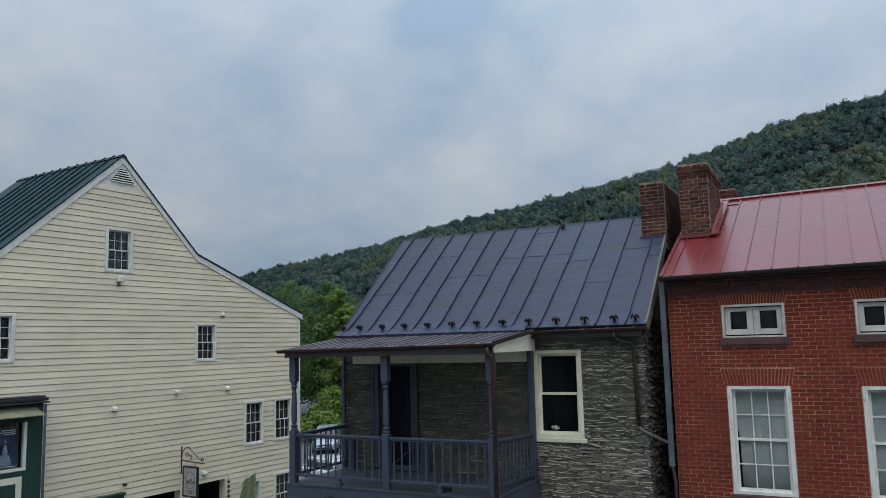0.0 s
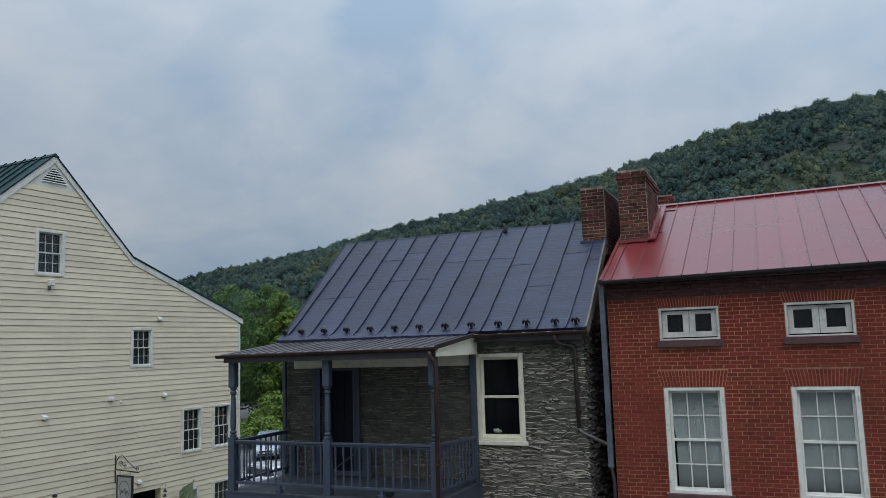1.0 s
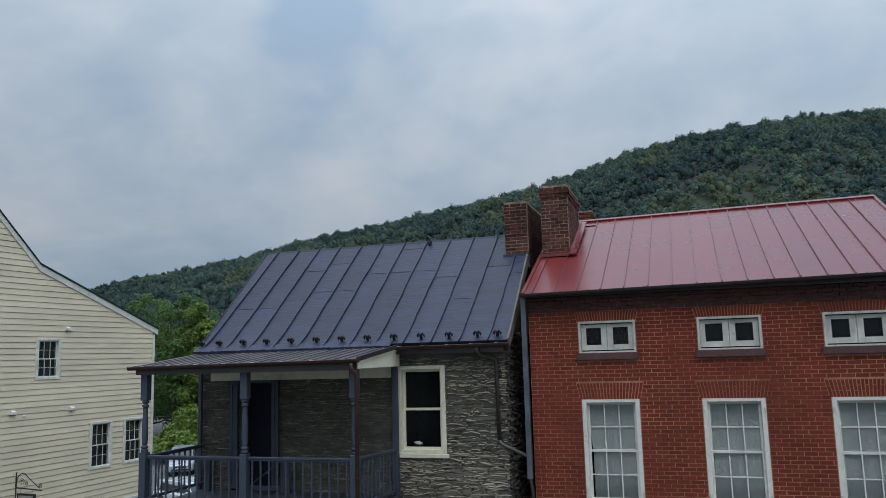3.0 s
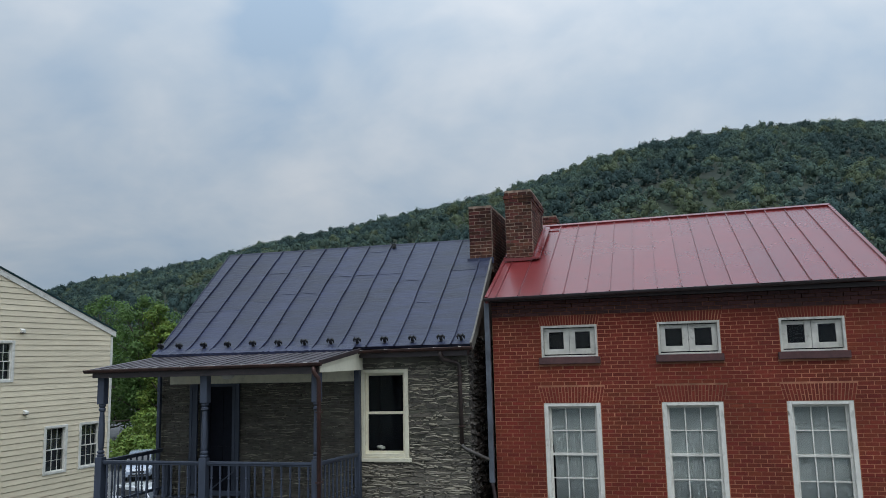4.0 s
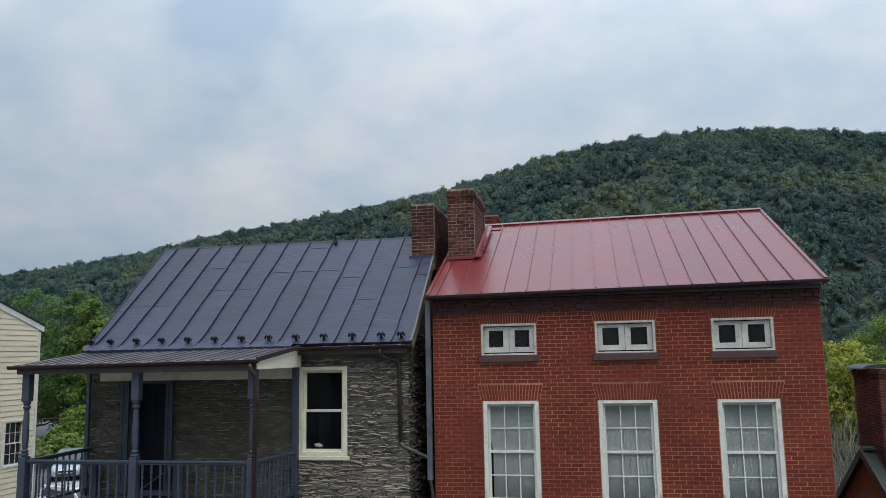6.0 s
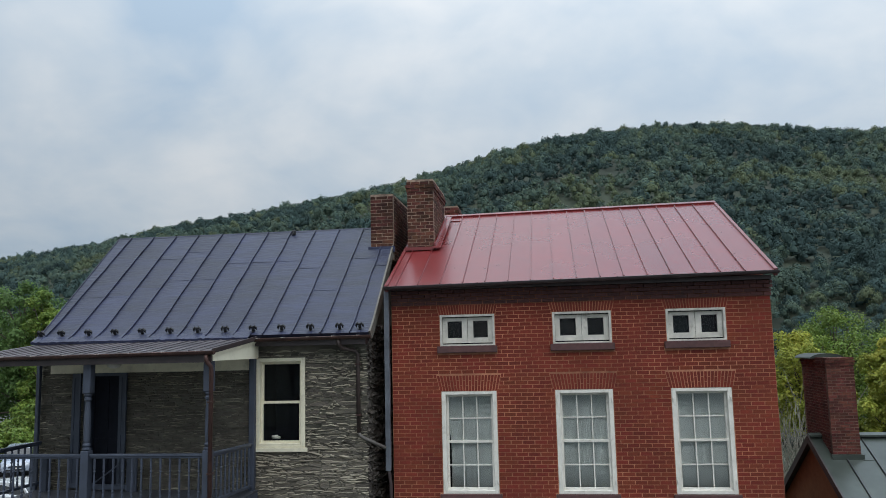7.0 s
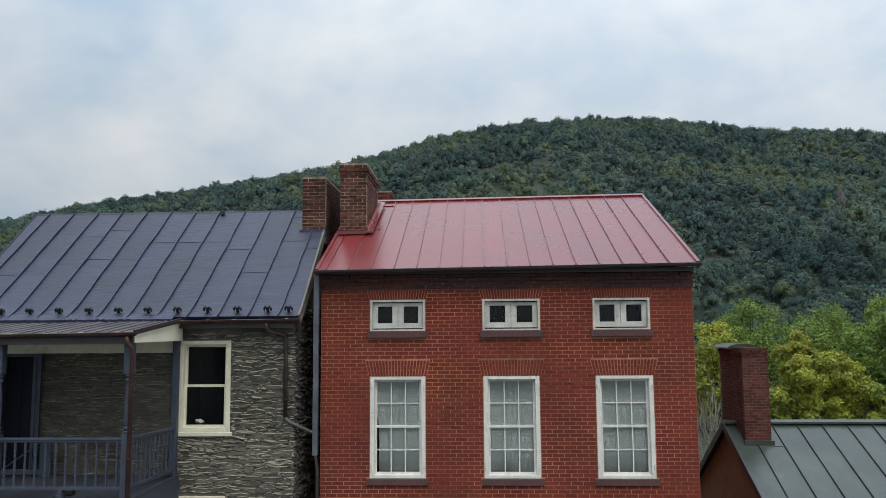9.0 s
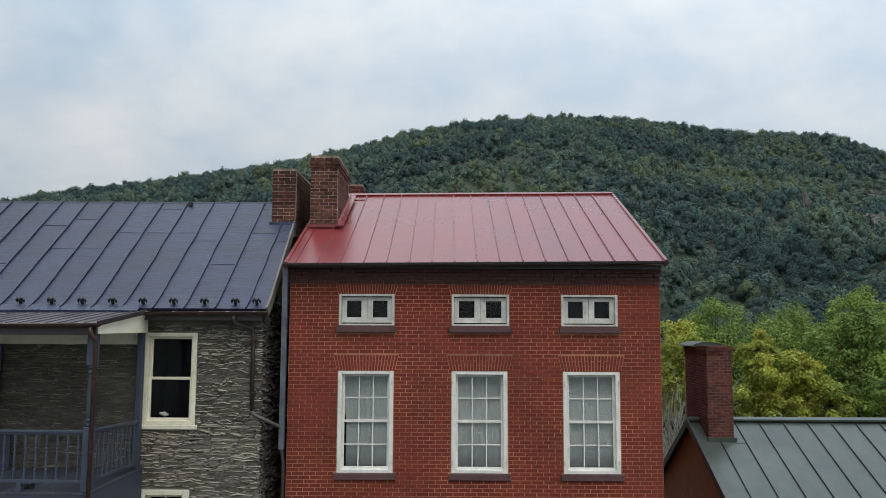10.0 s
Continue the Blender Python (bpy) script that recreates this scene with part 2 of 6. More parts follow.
M_IRON = material("black_iron", (0.012, 0.012, 0.014), (0.02, 0.02, 0.022), 20, 0.5, wear=0.2)
M_WOOD = material("weathered_board", (0.19, 0.17, 0.14), (0.12, 0.11, 0.095), 12, 0.8, stretch=(1, 1, 6), wear=0.3)
M_PANE_BACK = material("blue_grey_pane_backing", (0.062, 0.068, 0.088), (0.040, 0.045, 0.060), 2.5, 0.7, wear=0.4, wear_scale=1.4)
M_GLASS = glass("window_glass")
# ground colour darkened to hold the shade of the forest floor
M_HILLGROUND = material("wooded_ground", (0.016, 0.026, 0.014), (0.032, 0.040, 0.021), 0.05, 0.95, wear=0.3, wear_scale=0.01)
# leaf greens with the blue cast of distant haze mixed into the colour
WOODS = [material("hazed_far_foliage", a, b, 0.45, 0.9, island=0.06, hue=0.010, wear=0.42, wear_scale=0.085, spec=0.1, detail=2.0, sharp=0.16, through=0.18)
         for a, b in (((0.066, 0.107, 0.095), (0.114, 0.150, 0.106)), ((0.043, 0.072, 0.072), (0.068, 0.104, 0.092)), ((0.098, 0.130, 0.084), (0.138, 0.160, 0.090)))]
M_ASPHALT = material("asphalt", (0.105, 0.105, 0.102), (0.080, 0.080, 0.080), 15, 0.9, bump=0.3)
M_BARK = material("bark", (0.10, 0.08, 0.06), (0.06, 0.05, 0.04), 12, 0.9, bump=0.5, stretch=(1, 1, 0.3))
M_LEAF = material("green_leaves", (0.21, 0.285, 0.054), (0.105, 0.170, 0.038), 0.5, 0.6, island=0.22, hue=0.018, wear=0.3, wear_scale=0.35, spec=0.25, through=0.3)
M_LEAF_YELLOW = material("yellow_green_leaves", (0.38, 0.37, 0.052), (0.19, 0.245, 0.044), 0.45, 0.6, island=0.22, hue=0.018, wear=0.3, wear_scale=0.35, spec=0.25, through=0.3)
M_ROCK = material("cliff_rock", (0.17, 0.158, 0.142), (0.075, 0.076, 0.072), 0.5, 0.9, bump=0.9, bump_scale=0.9, bump_dist=0.5, wear=0.5, wear_scale=0.16, stretch=(1, 1, 0.35))


# ---------------------------------------------------------------- mesh helpers
def part(name, bm, mat, parent=None, label="", smooth=False):
    """Links bm as one mesh under a thing or a part (or on its own)."""
    me = bpy.data.meshes.new(name)
    bm.to_mesh(me)
    bm.free()
    return place(name, me, mat, parent, label, smooth)


def place(name, me, mat=None, parent=None, label="", smooth=False, m=None):
    if mat and not me.materials:
        me.materials.append(mat)
    if smooth:
        me.polygons.foreach_set("use_smooth", [True] * len(me.polygons))
    ob = new(name, me)
    if m is not None:
        ob.matrix_basis = m
    if parent:
        ob.parent = parent
        if parent.type == "EMPTY":
            ob.matrix_parent_inverse = parent.matrix_basis.inverted()
    if label:
        ob["label"] = label
    return ob


def thing(name, label, category, at, group=""):
    ob = new(name)
    ob.empty_display_size = 0.3
    ob.matrix_basis = Matrix.Translation(at)
    return tagged(ob, label, category, group)


def box(bm, x0, x1, y0, y1, z0, z1, m=None):
    v = [Vector((x, y, z)) for z in (z0, z1) for y in (y0, y1) for x in (x0, x1)]
    v = [bm.verts.new(m @ p if m is not None else p) for p in v]
    for f in ((0, 2, 3, 1), (4, 5, 7, 6), (0, 1, 5, 4), (2, 6, 7, 3), (0, 4, 6, 2), (1, 3, 7, 5)):
        bm.faces.new([v[i] for i in f])
    return v


def boxes(*rows, m=None, bevel=0.0):
    bm = bmesh.new()
    for r in rows:
        box(bm, *r, m=m)
    if bevel:
        bmesh.ops.bevel(bm, geom=bm.edges[:], offset=bevel, segments=1, affect="EDGES", clamp_overlap=True)
    bmesh.ops.recalc_face_normals(bm, faces=bm.faces[:])
    return bm


def prism(bm, pts, shift):
    """A closed outline (points in space) pushed along a shift vector."""
    a = [bm.verts.new(Vector(p)) for p in pts]
    b = [bm.verts.new(Vector(p) + Vector(shift)) for p in pts]
    n = len(pts)
    bm.faces.new(a[::-1]), bm.faces.new(b)
    for i in range(n):
        bm.faces.new((a[i], a[(i + 1) % n], b[(i + 1) % n], b[i]))


def prism_bm(*rows):
    bm = bmesh.new()
    for pts, shift in rows:
        prism(bm, pts, shift)
    bmesh.ops.recalc_face_normals(bm, faces=bm.faces[:])
    return bm


def tube(bm, pts, r, n=8, caps=True):
    """A round bar along a line of points; r may be one radius or one for each point."""
    pts = [Vector(p) for p in pts]
    rad = r if isinstance(r, (list, tuple)) else [r] * len(pts)
    rings = []
    for i, p in enumerate(pts):
        d = (pts[min(i + 1, len(pts) - 1)] - pts[max(i - 1, 0)]).normalized()
        a = d.orthogonal().normalized() if i == 0 else (rings_a - d * rings_a.dot(d)).normalized()
        rings_a = a
        b = d.cross(a)
        rings.append([bm.verts.new(p + (a * math.cos(k * math.tau / n) + b * math.sin(k * math.tau / n)) * rad[i]) for k in range(n)])
    for u, v in zip(rings, rings[1:]):
        for k in range(n):
            bm.faces.new((u[k], u[(k + 1) % n], v[(k + 1) % n], v[k]))
    if caps:
        bm.faces.new(rings[0][::-1]), bm.faces.new(rings[-1])


def lathe(bm, prof, x=0.0, y=0.0, n=10):
    rings = [[bm.verts.new((x + r * math.cos(k * math.tau / n), y + r * math.sin(k * math.tau / n), z)) for k in range(n)] for r, z in prof]
    for u, v in zip(rings, rings[1:]):
        for k in range(n):
            bm.faces.new((u[k], u[(k + 1) % n], v[(k + 1) % n], v[k]))
    bm.faces.new(rings[0][::-1]), bm.faces.new(rings[-1])


def wall_with_holes(bm, x0, x1, z0, z1, y0, y1, holes, m=None):
    """A slab in x and z, from y0 to y1 in depth, with rectangular openings (x0, x1, z0, z1) right through it."""
    xs = sorted({x0, x1, *[h[0] for h in holes], *[h[1] for h in holes]})
    zs = sorted({z0, z1, *[h[2] for h in holes], *[h[3] for h in holes]})
    solid = lambda i, k: 0 <= i < len(xs) - 1 and 0 <= k < len(zs) - 1 and not any(
        h[0] <= (xs[i] + xs[i + 1]) / 2 <= h[1] and h[2] <= (zs[k] + zs[k + 1]) / 2 <= h[3] for h in holes)
    T = lambda x, y, z: bm.verts.new((m @ Vector((x, y, z))) if m is not None else (x, y, z))
    quad = lambda *p: bm.faces.new([T(*q) for q in p])
    for i in range(len(xs) - 1):
        for k in range(len(zs) - 1):
            if not solid(i, k):
                continue
            a, b, c, d = xs[i], xs[i + 1], zs[k], zs[k + 1]
            quad((a, y0, c), (b, y0, c), (b, y0, d), (a, y0, d))
            quad((a, y1, c), (a, y1, d), (b, y1, d), (b, y1, c))
            if not solid(i - 1, k):
                quad((a, y0, c), (a, y0, d), (a, y1, d), (a, y1, c))
            if not solid(i + 1, k):
                quad((b, y0, c), (b, y1, c), (b, y1, d), (b, y0, d))
            if not solid(i, k - 1):
                quad((a, y0, c), (a, y1, c), (b, y1, c), (b, y0, c))
            if not solid(i, k + 1):
                quad((a, y0, d), (b, y0, d), (b, y1, d), (a, y1, d))
    bmesh.ops.remove_doubles(bm, verts=bm.verts[:], dist=1e-5)


def join_pieces(name, verts, faces, mat, parent, label=""):
    me = bpy.data.meshes.new(name)
    me.from_pydata(verts, [], faces)
    ob = place(name, me, mat, parent, label)
    ob["kind"] = "stuff"
    return ob


def sash_window(parent, x, z, w, h, y=0.0, m=None, cols=3, rows=2, trim=0.11, mats=None, split=0.5, backing=None, sill=None, sunk=0.03, munt=0.02, sash=0.045, set_back=(0.045, 0.075), room=None, room_y=0.9):
    """A double-hung window: frame, two sashes with their panes, glass and what hangs behind it. x, z: lower left of the outside."""
    m = m if m is not None else Matrix.Identity(4)
    fm = mats or M_WHITE
    x1, z1 = x + w, z + h
    t = trim
    win = part("window", boxes((x, x + t, y - sunk, y + 0.10, z, z1), (x1 - t, x1, y - sunk, y + 0.10, z, z1),
                               (x + t, x1 - t, y - sunk, y + 0.10, z1 - t * 0.8, z1), (x + t, x1 - t, y - sunk, y + 0.10, z, z + t * 0.8), m=m, bevel=0.006), fm, parent)
    gx0, gx1, gz0, gz1 = x + t, x1 - t, z + t * 0.8, z1 - t * 0.8
    mid = gz0 + (gz1 - gz0) * split
    for name, a, b, yy in (("lower_sash", gz0, mid + sash / 2, y + set_back[0]), ("upper_sash", mid - sash / 2, gz1, y + set_back[1])):
        s = sash
        bars = [(gx0, gx0 + s, yy, yy + 0.03, a, b), (gx1 - s, gx1, yy, yy + 0.03, a, b),
                (gx0 + s, gx1 - s, yy, yy + 0.03, a, a + s), (gx0 + s, gx1 - s, yy, yy + 0.03, b - s, b)]
        for i in range(1, cols):
            c = gx0 + s + (gx1 - gx0 - 2 * s) * i / cols
            bars.append((c - munt / 2, c + munt / 2, yy + 0.004, yy + 0.026, a + s, b - s))
        for k in range(1, rows):
            c = a + s + (b - a - 2 * s) * k / rows
            bars.append((gx0 + s, gx1 - s, yy + 0.006, yy + 0.024, c - munt / 2, c + munt / 2))
        part(name, boxes(*bars, m=m), fm, win)
        for i in range(cols):
            for k in range(rows):
                cw, ch = (gx1 - gx0 - 2 * s) / cols, (b - a - 2 * s) / rows
                p = part("pane", boxes((gx0 + s + i * cw + munt / 2, gx0 + s + (i + 1) * cw - munt / 2, yy + 0.012, yy + 0.016, a + s + k * ch + munt / 2, a + s + (k + 1) * ch - munt / 2), m=m), M_GLASS, win)
                p.visible_shadow = False
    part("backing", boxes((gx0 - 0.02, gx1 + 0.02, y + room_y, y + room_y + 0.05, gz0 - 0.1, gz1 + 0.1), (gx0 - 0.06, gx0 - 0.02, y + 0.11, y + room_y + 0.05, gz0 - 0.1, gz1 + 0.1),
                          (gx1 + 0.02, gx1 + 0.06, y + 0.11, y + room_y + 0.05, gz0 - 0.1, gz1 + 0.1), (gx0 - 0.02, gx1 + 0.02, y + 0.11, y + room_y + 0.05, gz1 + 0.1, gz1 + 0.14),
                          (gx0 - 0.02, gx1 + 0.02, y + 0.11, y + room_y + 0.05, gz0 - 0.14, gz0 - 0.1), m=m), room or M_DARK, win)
    if sill:
        e, d, hh, sm = sill
        part("sill", boxes((x - e, x1 + e, y - d, y + 0.12, z - hh, z), m=m, bevel=0.008), sm, win)
    return win


# ---------------------------------------------------------------- ground and hill
KNOLLS = [(-540, 0.1), (-450, 0.3), (-360, -2.3), (-280, 0.3), (-200, -0.1), (-120, -1.1), (-40, 2.7), (40, -0.3), (120, 0.5), (200, -0.5), (290, -5.0), (370, -2.6)]


def crest(x):
    """Height of the wooded ridge along its length, 600 m away."""
    return 58.9 + 3.6 * math.exp(-((x - 320) / 110) ** 2) + 103.0 * math.exp(-((x - 116) / 274) ** 2) + 35.5 * math.exp(-((x + 280) / 274) ** 2) + 31.5 * math.exp(-((x - 325) / 86) ** 2) + sum(h * math.exp(-((x - c) / 75) ** 2) for c, h in KNOLLS)


HS = 1.7


def land(x, y):
    """Height of the ground: the street, the lower car park behind the houses, a fall to the river bank, then the far hillside."""
    low = -2.3 * min(1, max(0, (y - 19) / 12)) ** 1.5
    if y <= 140 * HS:
        return low - 5.25 * min(1, max(0, (y - 130) / 100))
    x, y = x / HS, y / HS
    t = (y - 140) / 460
    p = t * (1.15 - 0.15 * t * t) if t <= 1 else max(0.2, 1 - 0.35 * (t - 1))
    fold = noise.noise(Vector((x * 0.006, y * 0.004, 2.0))) * 16 + noise.noise(Vector((x * 0.02, y * 0.012, 5.0))) * 6
    return 5.2 + (-7.5 + crest(600 * x / y) * p + fold * math.sin(math.pi * min(1, t)) * 0.9) * HS


def make_ground():
    xs = [-4200, -2800] + [-2040 + 40 * i for i in range(103)] + [2800, 4200]
    xs = sorted(xs + [-60, -30, -20, -10, 10, 20, 30])
    ys = [-4200, -800, -200, -60, -20, 0, 10, 19, 21, 23, 25, 27, 29, 31, 33, 35, 50, 80, 110, 130, 160, 200] + [HS * (140 + 15 * i) for i in range(33)] + [1120, 1220, 1360, 1700, 2400, 3400, 4600]
    verts = [(x, y, land(x, y)) for y in ys for x in xs]
    n = len(xs)
    faces = [(j * n + i, j * n + i + 1, (j + 1) * n + i + 1, (j + 1) * n + i) for j in range(len(ys) - 1) for i in range(n - 1)]
    me = bpy.data.meshes.new("ground")
    me.from_pydata(verts, [], faces)
    me.materials.append(M_HILLGROUND)
    me.polygons.foreach_set("use_smooth", [True] * len(faces))
    tagged(new("ground", me), "grassy and wooded ground rising to a long hill", "ground", kind="structure")
    # asphalt street and car park on the ground, 4 mm up
    bm = bmesh.new()
    for y0, y1, x0, x1 in ((-6, 10.5, -60, 60),):
        box(bm, x0, x1, y0, y1, -0.05, 0.004)
    tagged(part("road", bm, M_ASPHALT), "grey asphalt street in front of the houses", "road", kind="structure")
    bm = bmesh.new()
    box(bm, -70, -6, 31.5, 90, -2.4, -2.29)
    tagged(part("car_park", bm, M_ASPHALT), "grey asphalt car park behind the houses", "car park", kind="structure")


def crown_template(seed, sub, lumps, tufts, size, core):
    """A broadleaf crown seen from afar: rounded lumps of foliage heaped into an uneven dome, with loose sprays of leaves."""
    rng = np.random.default_rng(seed)
    heap = [(Vector((rng.uniform(-0.12, 0.12), rng.uniform(-0.12, 0.12), rng.uniform(0.34, 0.52))), rng.uniform(0.40, 0.52))]
    for i in range(lumps - 1):
        a, f = i * 2.399 + rng.uniform(-0.4, 0.4), 0.55 + 1.45 * (i + 0.5) / (lumps - 1)
        heap.append((Vector((math.sin(f) * math.cos(a) * 0.58, math.sin(f) * math.sin(a) * 0.58, math.cos(f) * 0.46 + rng.uniform(-0.08, 0.10))), rng.uniform(0.30, 0.48)))
    verts, faces = [], []
    for j, (c, r) in enumerate(heap):
        bm = bmesh.new()
        bmesh.ops.create_icosphere(bm, subdivisions=sub, radius=1.0)
        for v in bm.verts:
            d = v.co.normalized()
            k = 1 + 0.30 * noise.noise(d * 1.9 + Vector((seed * 3.1, j * 2.7, 0))) + 0.20 * noise.noise(d * 4.6 + Vector((j * 1.9, seed * 2.3, 5)))
            v.co = c + Vector((d.x, d.y, d.z * 0.86)) * r * k * core
        gone = [f for f in bm.faces if f.normal.z < -0.35 or any(i != j and (f.calc_center_median() - q).length < 0.84 * s for i, (q, s) in enumerate(heap))]
        bmesh.ops.delete(bm, geom=gone, context="FACES")
        bm.verts.ensure_lookup_table(), bm.verts.index_update()
        n = len(verts)
        verts += [tuple(v.co) for v in bm.verts]
        faces += [tuple(n + v.index for v in f.verts) for f in bm.faces]
        bm.free()
    for i in range(tufts):
        c, r = heap[rng.integers(len(heap))]
        d = Vector(rng.normal(size=3)).normalized()
        if d.z < -0.25:
            d.z = -d.z
        bulge = 1 + 0.30 * noise.noise(d * 2.6 + c * 9) + 0.22 * noise.noise(d * 6.0 + c * 5)
        p = c + d * r * bulge * rng.uniform(core + 0.06, 1.03)
        if any((p - o).length < 0.8 * w for o, w in heap):
            p = p + (p - Vector((0, 0, 0.1))).normalized() * 0.09
        n = (d * 0.7 + p * 0.5 + Vector(rng.normal(size=3)) * 0.22).normalized()
        a = n.orthogonal().normalized()
        b = n.cross(a)
        q, turn = size * rng.uniform(0.6, 1.2), rng.uniform(0, math.tau)
        k = len(verts)
        verts += [tuple(p + (a * math.cos(turn + j * math.tau / 3) + b * math.sin(turn + j * math.tau / 3)) * q) for j in range(3)]
        faces.append((k, k + 1, k + 2))
    return np.array(verts), np.array(faces)


CRAGS = [(214.6, 457, 2.6, 10.0, 1), (243, 434, 8.5, 8.0, 2), (321, 579, 9.0, 2.6, 3), (167.5, 338, 1.9, 2.8, 4)]


def make_woods():
    rng = np.random.default_rng(5)
    near = [crown_template(s, 1, 7, 640, 0.074, 0.56) for s in range(10)]
    far = [crown_template(s + 30, 1, 6, 180, 0.104, 0.70) for s in range(14)]
    V, F, K, base = [], [], [], 0
    y = 126.0 * HS
    while y < 618 * HS:
        step = (9.2 + 0.0040 * y) * (0.78 if y < 400 else 0.9 if y < 450 else 1.0)
        half_l, half_r = 0.93 * y + 20, 0.61 * y + 20
        x = -half_l
        while x < half_r:
            px, py = x + rng.uniform(-3.4, 3.4), y + rng.uniform(-3.4, 3.4)
            thin = noise.noise(Vector((px * 0.015, py * 0.012, 8.0)))
            bare = any(cy - 22 < py < cy + 0.4 * w and abs(px - cx * py / cy) < 0.8 * w for cx, cy, w, h, sd in CRAGS)
            meadow = 342 < py < 362 and 0.285 < px / py < 0.37      # a scrubby clearing low on the slope
            if not bare and rng.random() < (0.6 if meadow else 1.0):
                kinds = near if y < 370 else far
                co, fa = kinds[rng.integers(len(kinds))]
                r = rng.choice((3.8, 4.8, 5.6, 6.4, 7.6)) * rng.uniform(0.85, 1.15) * (0.92 + 0.0002 * y) * (0.36 if meadow else 0.7 if thin > 0.5 else 1)
                a = rng.uniform(0, math.tau)
                c, s = math.cos(a), math.sin(a)
                hgt = rng.uniform(0.9, 1.30) if rng.random() < 0.82 else rng.uniform(1.30, 1.6)
                pts = np.stack([(co[:, 0] * c - co[:, 1] * s) * r, (co[:, 0] * s + co[:, 1] * c) * r, co[:, 2] * r * hgt], 1)
                pts += (px, py, land(px, py) + r * 0.32 + rng.uniform(-1.0, 4.0))
                V.append(pts), F.append(fa + base)
                stand = noise.noise(Vector((px * 0.011, py * 0.008, 21.0))) + rng.normal() * 0.30
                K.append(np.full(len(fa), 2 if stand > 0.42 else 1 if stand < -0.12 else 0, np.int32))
                base += len(pts)
            x += step * rng.uniform(0.8, 1.25)
        y += step * 0.92
    V, F = np.concatenate(V).astype(np.float32), np.concatenate(F).astype(np.int32)
    n = len(F)
    me = bpy.data.meshes.new("hillside_woods")
    me.vertices.add(len(V)), me.loops.add(3 * n), me.polygons.add(n)
    me.vertices.foreach_set("co", V.ravel())
    me.loops.foreach_set("vertex_index", F.ravel())
    me.polygons.foreach_set("loop_start", np.arange(0, 3 * n, 3, dtype=np.int32))
    me.update(), me.validate()
    me.polygons.foreach_set("material_index", np.concatenate(K))
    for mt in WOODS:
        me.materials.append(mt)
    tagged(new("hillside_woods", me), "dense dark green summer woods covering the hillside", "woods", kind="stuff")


make_ground()
make_woods()


# ---------------------------------------------------------------- red brick house
BX0, BX1, BY, BZ = -2.87, 3.86, 14.0, 6.24      # front corners, front plane, wall top
B_RIDGE_Y, B_DEPTH = 18.1, 22.2
brick_house = thing("brick_house", "red brick town house with a red standing-seam metal roof", "house", (0.5, 18, 0))
TALL = [(-1.97, 1.005), (0.08, 1.01), (2.09, 1.02)]     # left edge and width of the tall windows
SMALL = [(-1.97, 1.005), (0.08, 1.04), (2.07, 1.02)]
TZ0, TZ1, SZ0, SZ1 = 2.575, 4.38, 5.195, 5.765
b_holes = [(x, x + w, TZ0, TZ1) for x, w in TALL] + [(x, x + w, SZ0, SZ1) for x, w in SMALL]


def tilt(x):
    """The old eave and ridge run slightly up to one side."""
    return 0.0105 * (x - 0.5)


def brick_shell():
    bm = bmesh.new()
    wall_with_holes(bm, BX0, BX1, 0, BZ, BY + 0.004, BY + 0.34, b_holes)
    wall = part("wall", bm, M_MORTAR, brick_house, "mortar bed of the brick front")
    zr = 8.2
    for x0, x1 in ((BX0, BX0 + 0.3), (BX1 - 0.3, BX1)):
        pts = [(x0, BY + 0.34, 0), (x0, B_DEPTH, 0), (x0, B_DEPTH, BZ), (x0, B_RIDGE_Y, zr), (x0, BY + 0.34, BZ + 0.1)]
        part("wall", prism_bm((pts, (x1 - x0, 0, 0))), M_BRICK, brick_house)
    part("wall", boxes((BX0 + 0.3, BX1 - 0.3, B_DEPTH - 0.3, B_DEPTH, 0, BZ)), M_BRICK, brick_house)
    return wall


